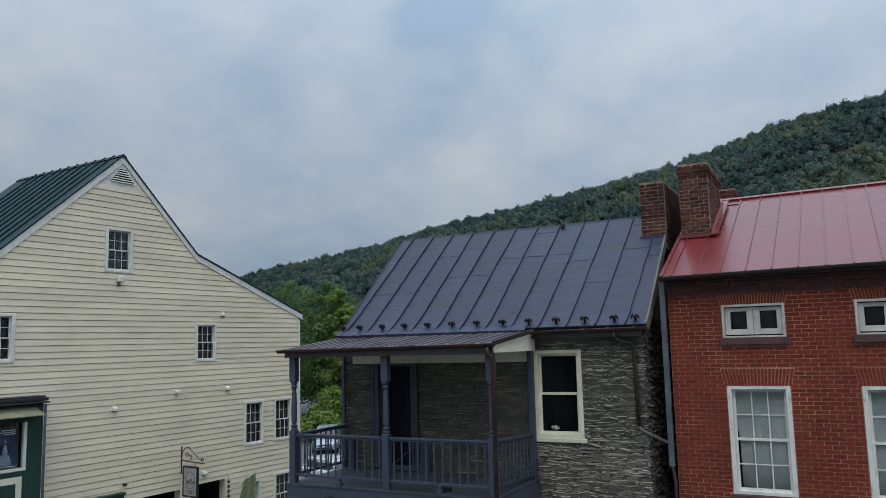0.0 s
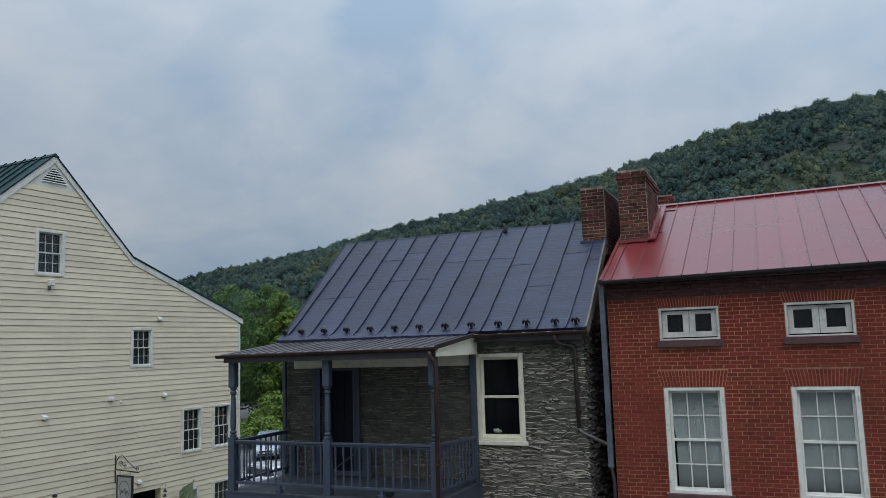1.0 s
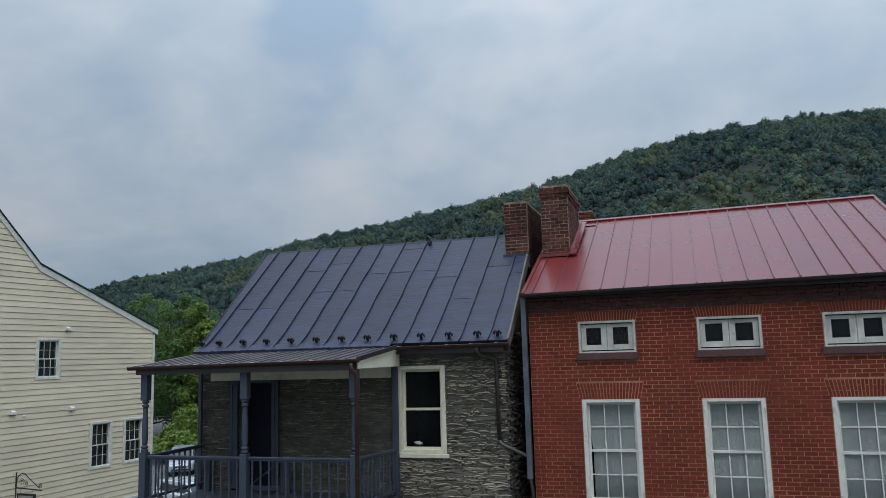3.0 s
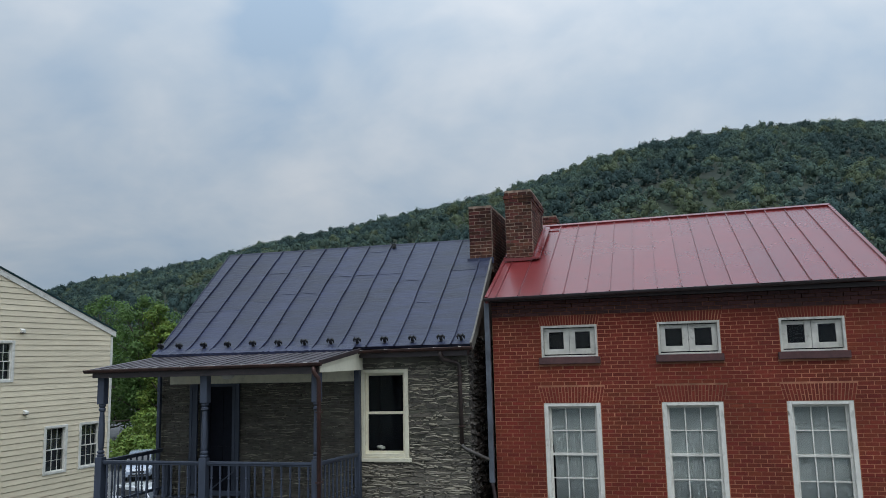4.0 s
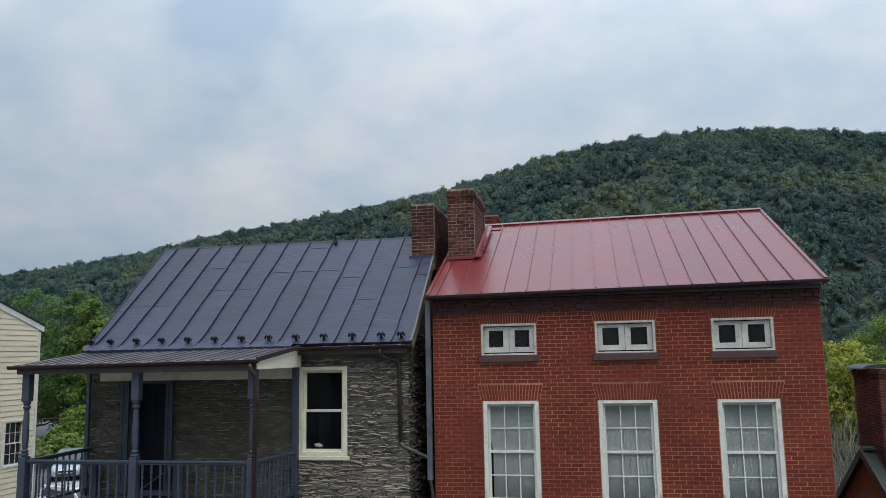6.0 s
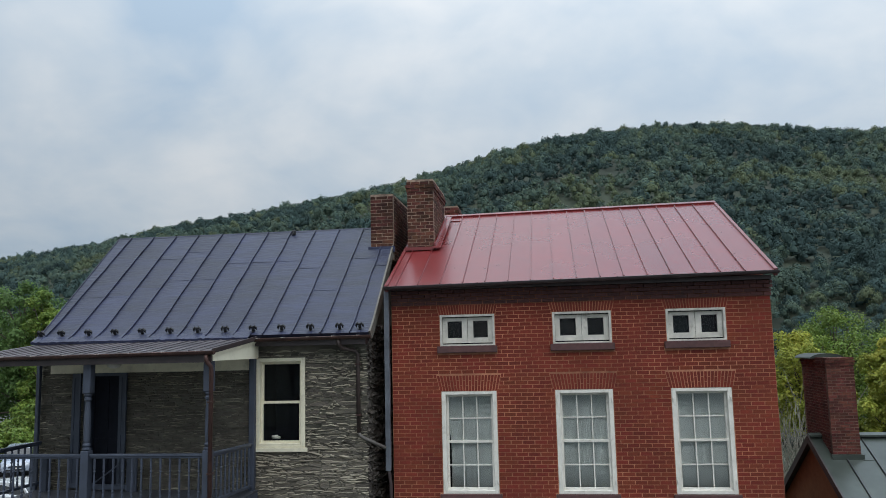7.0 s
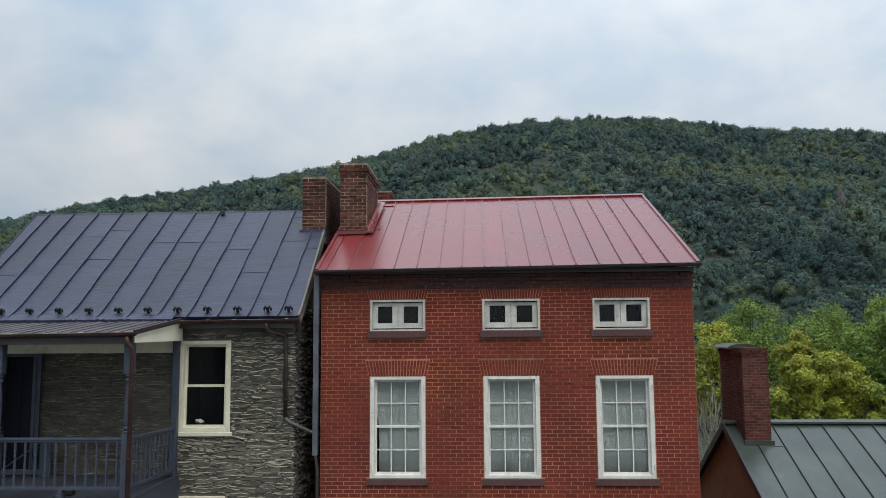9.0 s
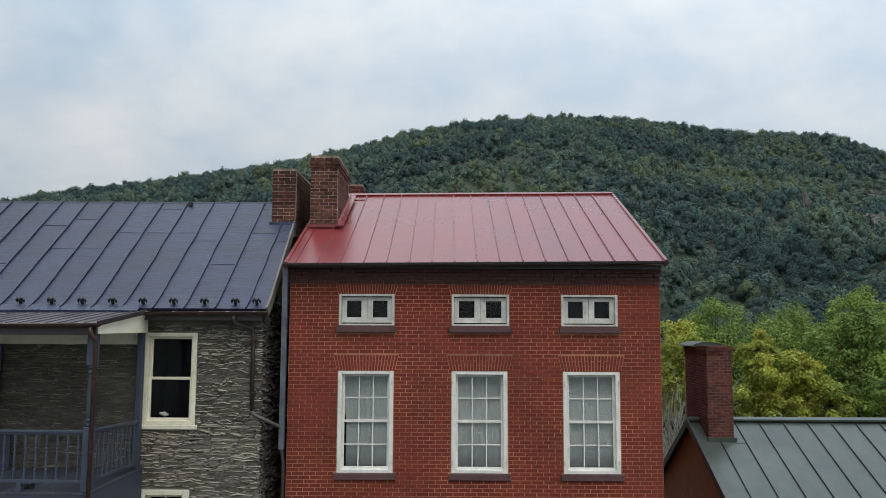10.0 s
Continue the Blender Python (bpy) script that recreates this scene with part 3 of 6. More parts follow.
def brick_roof():
    y0, z0, y1, z1 = 13.68, 6.325, B_RIDGE_Y, 8.315
    x0, x1 = BX0 - 0.05, BX1 + 0.06
    yb = 2 * y1 - y0
    d = Vector((0, y1 - y0, z1 - z0)).normalized()
    up = Vector((0, -d.z, d.y))

    def slab(xa, xb, u0, u1, h0, h1, back=False):
        """A bar on the roof: from xa to xb, u along the slope (0..1), h above the sheet."""
        out = []
        for x in (xa, xb):
            for u in (u0, u1):
                p = Vector((x, y0 + (y1 - y0) * u, z0 + (z1 - z0) * u + tilt(x)))
                for h in (h0, h1):
                    q = p + up * h
                    out.append(Vector((q.x, 2 * y1 - q.y, q.z)) if back else q)
        a = [out[i] for i in (0, 1, 3, 2)]
        b = [out[i] for i in (4, 5, 7, 6)]
        return a, b

    def solid(rows, name, mat, parent, label=""):
        bm = bmesh.new()
        for a, b in rows:
            va, vb = [bm.verts.new(p) for p in a], [bm.verts.new(p) for p in b]
            bm.faces.new(va), bm.faces.new(vb[::-1])
            for i in range(4):
                bm.faces.new((va[i], vb[i], vb[(i + 1) % 4], va[(i + 1) % 4]))
        bmesh.ops.recalc_face_normals(bm, faces=bm.faces[:])
        return part(name, bm, mat, parent, label)

    roof = solid([slab(x0, x1, 0, 1, -0.05, -0.01), slab(x0, x1, 0, 1, -0.05, -0.01, True)], "roof", M_RED_METAL, brick_house, "red painted standing-seam metal roof")
    seams = [-2.73 + 0.4085 * i for i in range(16)]
    edges = [x0, *seams, x1]
    for xa, xb in zip(edges, edges[1:]):
        solid([slab(xa, xb, 0, 1, -0.01, random.uniform(0.0, 0.002))], "roof_panel", M_RED_METAL, roof)
    for x in seams:
        solid([slab(x - 0.008, x + 0.008, 0, 1, 0.002, 0.03)], "seam", M_RED_METAL, roof)
    for xa, xb in ((x0 - 0.01, x0 + 0.05), (x1 - 0.05, x1 + 0.01)):
        solid([slab(xa, xb, 0, 1, -0.10, 0.032)], "verge_trim", M_RED_METAL, roof)
    solid([slab(-2.20, -1.93, 0.90, 0.908, 0.002, 0.02)], "cross_seam", M_RED_METAL, roof)
    solid([slab(x0, x1, 0.975, 1.002, 0.0, 0.04), slab(x0, x1, 0.975, 1.002, 0.0, 0.04, True)], "ridge_cap", M_RED_METAL, roof)
    return roof


brick_wall = brick_shell()
brick_roof()


def gutter(name, parent, x0, x1, y, z, r, mat, dz=0.0, hangers=0, hmat=None):
    """A half-round gutter along x, open at the top, with hanger straps."""
    bm = bmesh.new()
    n = 8
    rings = []
    for x, zz in ((x0, z), (x1, z + dz)):
        ring = [bm.verts.new((x, y + ra * math.cos(math.pi + math.pi * k / n), zz + ra * math.sin(math.pi + math.pi * k / n))) for ra, ks in ((r, range(n + 1)), (r - 0.008, range(n, -1, -1))) for k in ks]
        rings.append(ring)
    m = len(rings[0])
    for i in range(m):
        bm.faces.new((rings[0][i], rings[0][(i + 1) % m], rings[1][(i + 1) % m], rings[1][i]))
    for x, zz in ((x0, z), (x1, z + dz)):
        v = [bm.verts.new((x + (0.003 if x == x0 else -0.003), y + r * math.cos(math.pi + math.pi * k / n), zz + r * math.sin(math.pi + math.pi * k / n))) for k in range(n + 1)]
        bm.faces.new(v)
    tube(bm, [(x0, y - r, z), (x1, y - r, z + dz)], 0.009, 6)
    bmesh.ops.recalc_face_normals(bm, faces=bm.faces[:])
    g = part(name, bm, mat, parent, "", True)
    for i in range(hangers):
        x = x0 + (x1 - x0) * (i + 0.5) / hangers
        zz = z + dz * (i + 0.5) / hangers
        part("hanger", boxes((x - 0.012, x + 0.012, y - r - 0.004, y + r + 0.04, zz + 0.006, zz + 0.014)), hmat or mat, g)
    return g


gutter("gutter", brick_house, BX0 - 0.07, BX1 + 0.08, 13.66, 6.285, 0.052, M_GUTTER, 0.07, 14)
part("cornice", boxes((BX0, BX1, 13.84, BY + 0.1, 6.225, 6.30)), M_GUTTER, brick_house, "dark brown cornice board")

for x, w in TALL:
    win = sash_window(brick_house, x, TZ0, w, TZ1 - TZ0, BY + 0.035, cols=3, rows=2, trim=0.078, sill=(0.05, 0.075, 0.118, M_BROWNSTONE), munt=0.02, sash=0.04)
    # shutter pintles left on the frame
    for px in (x + 0.022, x + w - 0.022):
        for pz in (TZ0 + 0.21, TZ1 - 0.19):
            part("pintle", boxes((px - 0.012, px + 0.012, BY - 0.022, BY + 0.006, pz - 0.03, pz + 0.03), (px - 0.006, px + 0.006, BY - 0.034, BY - 0.022, pz - 0.012, pz + 0.045), bevel=0.003), M_WHITE, win)
    # a cloth blind hangs close behind the panes
    bm = bmesh.new()
    n = 40
    cols_v = []
    for k in range(n + 1):
        xx = x + 0.07 + (w - 0.14) * k / n
        yy = BY + 0.145 + 0.0008 * math.sin(k * 1.3 + x) + 0.003 * math.sin(k * 0.17 + x * 3)
        slip = 0.075 * (1 - k / n) if x < -1 else 0.0      # one blind hangs short of its frame lower down
        cols_v.append([bm.verts.new((xx + slip * (1.0 if zz < TZ0 + 1.0 else 0.2), yy + 0.012 * noise.noise(Vector((xx * 3, zz * 2, 1))), zz)) for zz in (TZ0 + 0.09, TZ0 + 0.5, TZ0 + 0.9, TZ0 + 1.3, TZ1 - 0.08)])
    for a, b in zip(cols_v, cols_v[1:]):
        for k in range(4):
            bm.faces.new((a[k], b[k], b[k + 1], a[k + 1]))
    bmesh.ops.solidify(bm, geom=bm.faces[:], thickness=0.003)
    part("curtain", bm, M_CURTAIN, win, "greyish white cloth curtain", True)

for x, w in SMALL:
    z0, z1, f = SZ0, SZ1, 0.042
    win = part("window", boxes((x, x + f, BY - 0.005, BY + 0.12, z0, z1), (x + w - f, x + w, BY - 0.005, BY + 0.12, z0, z1), (x + f, x + w - f, BY - 0.005, BY + 0.12, z1 - f, z1), (x + f, x + w - f, BY - 0.005, BY + 0.12, z0, z0 + 0.03), bevel=0.005), M_OLD_WHITE, brick_house, "low attic window with two white casements")
    part("sill", boxes((x - 0.05, x + w + 0.04, BY - 0.07, BY + 0.12, z0 - 0.125, z0), bevel=0.01), M_BROWNSTONE, win, "brownstone sill")
    for s in (0, 1):
        a = x + f + (w - 2 * f) / 2 * s
        b = a + (w - 2 * f) / 2
        p0, p1 = (a + 0.09, b - 0.105) if s == 0 else (a + 0.105, b - 0.09)
        q0, q1 = z0 + 0.145, z1 - 0.12
        y = BY + 0.072
        part("casement", boxes((a + 0.003, p0, y, y + 0.035, z0 + 0.05, z1 - f - 0.014), (p1, b - 0.003, y, y + 0.035, z0 + 0.05, z1 - f - 0.014), (p0, p1, y, y + 0.035, z0 + 0.05, q0), (p0, p1, y, y + 0.035, q1, z1 - f - 0.014), bevel=0.004), M_OLD_WHITE, win)
        g = part("pane", boxes((p0, p1, y + 0.015, y + 0.019, q0, q1)), M_GLASS, win)
        g.visible_shadow = False
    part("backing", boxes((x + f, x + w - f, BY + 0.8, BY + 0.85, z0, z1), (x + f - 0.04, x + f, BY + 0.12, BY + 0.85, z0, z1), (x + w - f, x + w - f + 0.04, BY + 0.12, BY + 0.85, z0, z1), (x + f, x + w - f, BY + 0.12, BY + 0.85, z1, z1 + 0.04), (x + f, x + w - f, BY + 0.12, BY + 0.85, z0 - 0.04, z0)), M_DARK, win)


def chimney(parent, x0, x1, y0, y1, z0, z1, course, pitch, mat, mortar, cap=3, name="chimney", label="weathered red brick chimney"):
    """A brick stack: a mortar core, every brick of its faces proud of it, oversailing top courses."""
    core = part(name, boxes((x0 + 0.005, x1 - 0.005, y0 + 0.005, y1 - 0.005, z0, z1 - 0.02)), mortar, parent, label)
    V, F = [], []
    n = int((z1 - z0) / course)

    def brick(a0, a1, b0, b1, c0, c1):
        k = len(V)
        j = 0.004
        r = random.uniform
        V.extend([(a + r(-j, j), b + r(-j, j), c + r(-j, j)) for c in (c0, c1) for b in (b0, b1) for a in (a0, a1)])
        F.extend([tuple(k + i for i in f) for f in ((0, 2, 3, 1), (4, 5, 7, 6), (0, 1, 5, 4), (2, 6, 7, 3), (0, 4, 6, 2), (1, 3, 7, 5))])

    for i in range(n):
        za, zb = z0 + i * course + 0.007, z0 + (i + 1) * course - 0.007
        o = {n - 1: 0.012, n - 2: 0.030, n - 3: 0.016}.get(i, 0.0) if cap else 0.0
        ax0, ax1, ay0, ay1 = x0 - o, x1 + o, y0 - o, y1 + o
        for yy, sgn in ((ay0, 1), (ay1, -1)):
            m = max(2, round((ax1 - ax0) / pitch))
            w = (ax1 - ax0) / m
            edges = [ax0 + w * k for k in range(m + 1)] if i % 2 else [ax0] + [ax0 + w * (k + 0.5) for k in range(m)] + [ax1]
            for a, b in zip(edges, edges[1:]):
                brick(a + 0.007, b - 0.007, *sorted((yy, yy + sgn * 0.1)), za, zb)
        for xx, sgn in ((ax0, 1), (ax1, -1)):
            m = max(3, round((ay1 - ay0 - 0.2) / pitch))
            w = (ay1 - ay0 - 0.21) / m
            s = ay0 + 0.105
            edges = [s + w * k for k in range(m + 1)] if i % 2 else [s] + [s + w * (k + 0.5) for k in range(m)] + [s + w * m]
            for a, b in zip(edges, edges[1:]):
                brick(*sorted((xx, xx + sgn * 0.1)), a + 0.007, b - 0.007, za, zb)
    join_pieces("brickwork", V, F, mat, core)
    return core


chimney(brick_house, -2.84, -2.28, 15.65, 17.5, 7.0, 8.72, 0.072, 0.2, M_OLD_BRICK, M_OLD_MORTAR)
chimney(brick_house, -2.52, -2.15, 19.1, 19.9, 7.4, 8.75, 0.072, 0.2, M_OLD_BRICK, M_OLD_MORTAR)
# flashing round the stack
part("flashing", prism_bm(([(-2.90, 15.60, 7.19), (-2.22, 15.60, 7.19), (-2.22, 15.60, 7.255), (-2.90, 15.60, 7.255)], (0, 0.045, 0)),
                          ([(-2.275, 15.60, 7.19), (-2.275, 17.6, 8.10), (-2.275, 17.6, 8.24), (-2.275, 15.60, 7.33)], (0.03, 0, 0)),
                          ([(-2.30, 15.55, 7.21), (-2.14, 15.55, 7.21), (-2.14, 17.7, 8.185), (-2.30, 17.7, 8.185)], (0, 0, 0.03))), M_RED_METAL, brick_house)


# ---------------------------------------------------------------- stone house with porch
SX0, SX1, SY = -9.66, -3.29, 13.70
S_EAVE_Y, S_EAVE_Z, S_RIDGE_Y, S_RIDGE_Z = 13.45, 5.455, 16.2, 7.78
stone_house = thing("stone_house", "slate rubble stone house with a slate-blue metal roof", "house", (-6.4, 16, 0))
s_holes = [(-5.38, -4.43, 3.44, 5.05), (-5.37, -4.48, 0.8, 2.33), (-8.76, -8.02, 2.72, 4.85)]


def stone_shell():
    bm = bmesh.new()
    wall_with_holes(bm, SX0, SX1, 0, S_EAVE_Z, SY + 0.004, SY + 0.5, s_holes)
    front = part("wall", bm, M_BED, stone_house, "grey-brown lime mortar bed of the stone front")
    yb = 2 * S_RIDGE_Y - SY
    side = None
    for x0, x1 in ((SX0, SX0 + 0.45), (SX1 - 0.45, SX1 - 0.02)):
        pts = [(x0, SY + 0.5, 0), (x0, yb, 0), (x0, yb, 5.5), (x0, S_RIDGE_Y, S_RIDGE_Z - 0.12), (x0, SY + 0.5, 5.5)]
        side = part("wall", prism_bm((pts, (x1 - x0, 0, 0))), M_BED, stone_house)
    part("wall", boxes((SX0 + 0.45, SX1 - 0.47, yb - 0.4, yb, 0, 5.5)), M_STONE, stone_house)
    return front, side


stone_front, stone_side = stone_shell()


def stone_roof():
    x0, x1 = -9.62, -3.17
    ey, ez, ry, rz = S_EAVE_Y, S_EAVE_Z, S_RIDGE_Y, S_RIDGE_Z
    d = Vector((0, ry - ey, rz - ez)).normalized()
    up = Vector((0, -d.z, d.y))

    def at(x, u, h):
        # the sheets sweep out a little towards the eave; the seams run slightly askew
        if x0 + 0.1 < x < x1 - 0.1:
            x += 0.15 * u + 0.02 * noise.noise(Vector((x * 2.0, u * 7.0, 3.0)))
        sweep = 0.05 * max(0, 1 - u / 0.12) ** 2
        return Vector((x, ey + (ry - ey) * u - sweep, ez + (rz - ez) * u + 0.4 * sweep)) + up * h

    def strip(xa, xb, us, h0, h1, dx=0.0):
        bm = bmesh.new()
        rings = []
        for u in us:
            rings.append([bm.verts.new(at(x, u, h)) for x, h in ((xa, h0), (xb, h0), (xb, h1), (xa, h1))])
        for r, s in zip(rings, rings[1:]):
            for i in range(4):
                bm.faces.new((r[i], r[(i + 1) % 4], s[(i + 1) % 4], s[i]))
        bm.faces.new(rings[0]), bm.faces.new(rings[-1][::-1])
        bmesh.ops.recalc_face_normals(bm, faces=bm.faces[:])
        return bm

    us = [0, 0.03, 0.06, 0.09, 0.12] + [0.18 + 0.0683 * i for i in range(13)]
    roof = part("roof", strip(x0, x1, us, -0.06, -0.012), M_BLUE_METAL, stone_house, "slate-blue painted standing-seam metal roof")
    back = [(x0, 2 * ry - ey, ez - 0.05), (x0, ry, rz - 0.01), (x0, ry, rz - 0.06), (x0, 2 * ry - ey, ez - 0.1)]
    part("roof_back", prism_bm((back, (x1 - x0, 0, 0))), M_BLUE_METAL, roof)
    seams = [-9.47 + 0.541 * i for i in range(12)]
    edges = [x0, *seams, x1]
    rng = random.Random(4)
    for xa, xb in zip(edges, edges[1:]):
        cut = rng.choice((0.38, 0.45, 0.52, 0.6, 0.68))
        cuts = [0, cut, 1.0] if rng.random() < 0.45 else [0, cut, min(0.93, cut + rng.uniform(0.28, 0.36)), 1.0]
        for a, b in zip(cuts, cuts[1:]):
            seg = [a] + [u for u in us if a < u < b] + [b]
            part("roof_panel", strip(xa, xb, seg, -0.012, rng.uniform(0, 0.003)), M_BLUE_METAL, roof)
        for c in cuts[1:-1]:
            part("cross_seam", strip(xa + 0.02, xb - 0.02, [c - 0.004, c + 0.004], 0.003, 0.007), M_BLUE_METAL, roof)
    for x in seams:
        part("seam", strip(x - 0.009, x + 0.009, us, 0.002, 0.034), M_BLUE_METAL, roof)
    part("ridge_roll", prism_bm(([(x0, ry - 0.03, rz - 0.02), (x0, ry, rz + 0.022), (x0, ry + 0.03, rz - 0.02)], (x1 - x0 - 0.5, 0, 0))), M_BLUE_METAL, roof)
    part("verge_board", strip(x1, x1 + 0.035, us, -0.16, 0.03), M_WOOD, roof, "weathered pale verge board")
    part("verge_board", strip(x0 - 0.02, x0, us, -0.12, 0.015), M_BLUE_METAL, roof)
    # snow guards: a small cast bird on each sheet, plain in shape
    bm = bmesh.new()
    box(bm, -0.03, 0.03, -0.09, 0.10, -0.004, 0.006)
    tube(bm, [(0, -0.02, 0), (0, -0.03, 0.06), (0, -0.045, 0.115), (0, -0.06, 0.135)], [0.034, 0.042, 0.030, 0.018], 6)
    for s in (-1, 1):
        tube(bm, [(0.012 * s, -0.03, 0.09), (0.045 * s, -0.03, 0.125), (0.075 * s, -0.028, 0.09), (0.078 * s, -0.026, 0.025)], [0.022, 0.036, 0.031, 0.010], 6)
    me = bpy.data.meshes.new("snow_guard")
    bm.to_mesh(me), bm.free()
    me.materials.append(M_IRON)
    pitch = math.atan2(rz - ez, ry - ey)
    for i, x in enumerate([-9.57, *[-9.15 + 0.5415 * k for k in range(11)], -3.36]):
        ob = place("snow_guard", me, None, roof, "black cast-iron bird-shaped snow guard" if i == 0 else "", m=Matrix.Translation(at(x, 0.042, 0.002)) @ pose(0, 0, 0, math.degrees(pitch) - 14) @ Matrix.Scale(0.8, 4))
    # crumpled flashing where the porch roof meets the sheets
    bm = bmesh.new()
    prev = None
    for k in range(81):
        x = x0 + (x1 - x0) * 0.66 * k / 80
        j = random.uniform(-0.012, 0.012)
        ring = [bm.verts.new(at(x, 0.0 + dd + j * 0.2, hh + abs(j))) for dd, hh in ((-0.035, -0.03), (-0.03, 0.02), (0.022, 0.014), (0.022, -0.0))]
        if prev:
            for i in range(3):
                bm.faces.new((prev[i], ring[i], ring[i + 1], prev[i + 1]))
        prev = ring
    part("flashing", bm, M_BLUE_METAL, roof)
    return roof


stone_roof_ob = stone_roof()
part("ridge_clip", boxes((-5.50, -5.42, 16.07, 16.14, 7.69, 7.80), (-5.47, -5.44, 16.04, 16.07, 7.70, 7.76), bevel=0.008), M_IRON, stone_roof_ob)
chimney(stone_house, -3.62, -3.13, 15.6, 17.42, 7.0, 8.43, 0.072, 0.2, M_OLD_BRICK, M_OLD_MORTAR, cap=0)
part("flashing", boxes((-3.66, -3.10, 15.55, 15.6, 7.17, 7.29)), M_BLUE_METAL, stone_house)
gutter("gutter", stone_house, -5.45, -3.12, 13.36, 5.40, 0.055, M_COPPER, 0.02, 5, M_WHITE)
part("fascia", boxes((SX0 + 0.01, SX1 + 0.05, 13.44, 13.68, 5.27, 5.40)), M_GUTTER, stone_house, "dark brown eave board")
sash_window(stone_house, -5.38, 3.44, 0.95, 1.61, SY + 0.01, cols=1, rows=1, trim=0.088, mats=M_CREAM, sill=(0.05, 0.07, 0.075, M_CREAM), sash=0.045)
sash_window(stone_house, -5.37, 0.8, 0.89, 1.53, SY + 0.01, cols=2, rows=1, trim=0.12, mats=M_CREAM, sill=(0.05, 0.07, 0.075, M_CREAM), sash=0.045)


# ---------------------------------------------------------------- dark-roofed neighbour
DX0 = 5.66
dark_house = thing("neighbour_house", "low brown house with a dark standing-seam metal roof", "house", (9, 18, 0))
DR_Y, DR_Z = 18.4, 3.02
DF_Y, DF_Z = 14.9, 1.165
DB_Y, DB_Z = 21.6, 0.95


def dark_shell():
    pts = [(DX0 + 0.12, DF_Y + 0.3, -1), (DX0 + 0.12, DB_Y - 0.3, -1), (DX0 + 0.12, DB_Y - 0.3, DB_Z + 0.1), (DX0 + 0.12, DR_Y, DR_Z - 0.1), (DX0 + 0.12, DF_Y + 0.3, DF_Z + 0.02)]
    part("wall", prism_bm((pts, (0.3, 0, 0))), M_BROWNWALL, dark_house, "brown stucco gable wall")
    part("wall", boxes((DX0 + 0.42, 13.5, DF_Y + 0.3, DF_Y + 0.6, -1, DF_Z + 0.05), (13.2, 13.5, DF_Y + 0.6, DB_Y - 0.6, -1, DF_Z), (DX0 + 0.42, 13.5, DB_Y - 0.6, DB_Y - 0.3, -1, DB_Z)), M_BROWNWALL, dark_house)
    fr = [(DX0, DF_Y, DF_Z), (DX0, DR_Y, DR_Z), (DX0, DR_Y, DR_Z - 0.07), (DX0, DF_Y, DF_Z - 0.07)]
    bk = [(DX0, DR_Y, DR_Z), (DX0, DB_Y, DB_Z), (DX0, DB_Y, DB_Z - 0.07), (DX0, DR_Y, DR_Z - 0.07)]
    roof = part("roof", prism_bm((fr, (8.2, 0, 0)), (bk, (8.2, 0, 0))), M_BLACK_METAL, dark_house, "dark grey standing-seam metal roof")
    s = (DR_Z - DF_Z) / (DR_Y - DF_Y)
    for i in range(14):
        x = 6.16 + 0.561 * i
        q = [(x, DF_Y, DF_Z + 0.002), (x, DR_Y - 0.12, DR_Z + 0.002 - 0.12 * s), (x, DR_Y - 0.12, DR_Z + 0.034 - 0.12 * s), (x, DF_Y, DF_Z + 0.034)]
        # seams in black instead of roof grey, their shadow lines put into the colour
        part("seam", prism_bm((q, (0.016, 0, 0))), M_IRON, roof)
    part("ridge_cap", prism_bm(([(DX0, DR_Y - 0.13, DR_Z - 0.01), (DX0, DR_Y - 0.13, DR_Z + 0.03), (DX0, DR_Y, DR_Z + 0.075), (DX0, DR_Y + 0.13, DR_Z - 0.02)], (8.2, 0, 0))), M_BLACK_METAL, roof)
    for pts2 in (fr, bk):
        v = [(DX0 - 0.025, p[1], p[2] + (0.03 if i < 2 else -0.08)) for i, p in enumerate(pts2)]
        part("verge_trim", prism_bm((v, (0.03, 0, 0))), M_GUTTER, roof)
    chimney(dark_house, 5.917, 6.487, 17.69, 19.32, 2.1, 4.773, 0.062, 0.2, M_DULL_BRICK, M_DULL_MORTAR, label="tall weathered red brick chimney")
    part("flashing", boxes((5.877, 6.527, 17.63, 17.69, 2.56, 2.72)), M_BLACK_METAL, dark_house)
    q = [(6.492, 17.60, DR_Z - 0.80 * s + 0.004), (6.70, 17.60, DR_Z - 0.80 * s + 0.004), (6.70, 18.27, DR_Z - 0.13 * s + 0.004), (6.492, 18.27, DR_Z - 0.13 * s + 0.004)]
    part("flashing", prism_bm((q, (0, 0, 0.008))), M_BLACK_METAL, roof)
    # arched metal hood on the stack
    arc = [(6.16 - 0.36 * math.cos(math.pi * k / 12), 18.3, 4.732 + 0.11 * math.sin(math.pi * k / 12)) for k in range(13)]
    part("chimney_hood", prism_bm((arc, (0, 1.1, 0))), M_BLACK_METAL, dark_house, "arched grey metal chimney hood")


dark_shell()


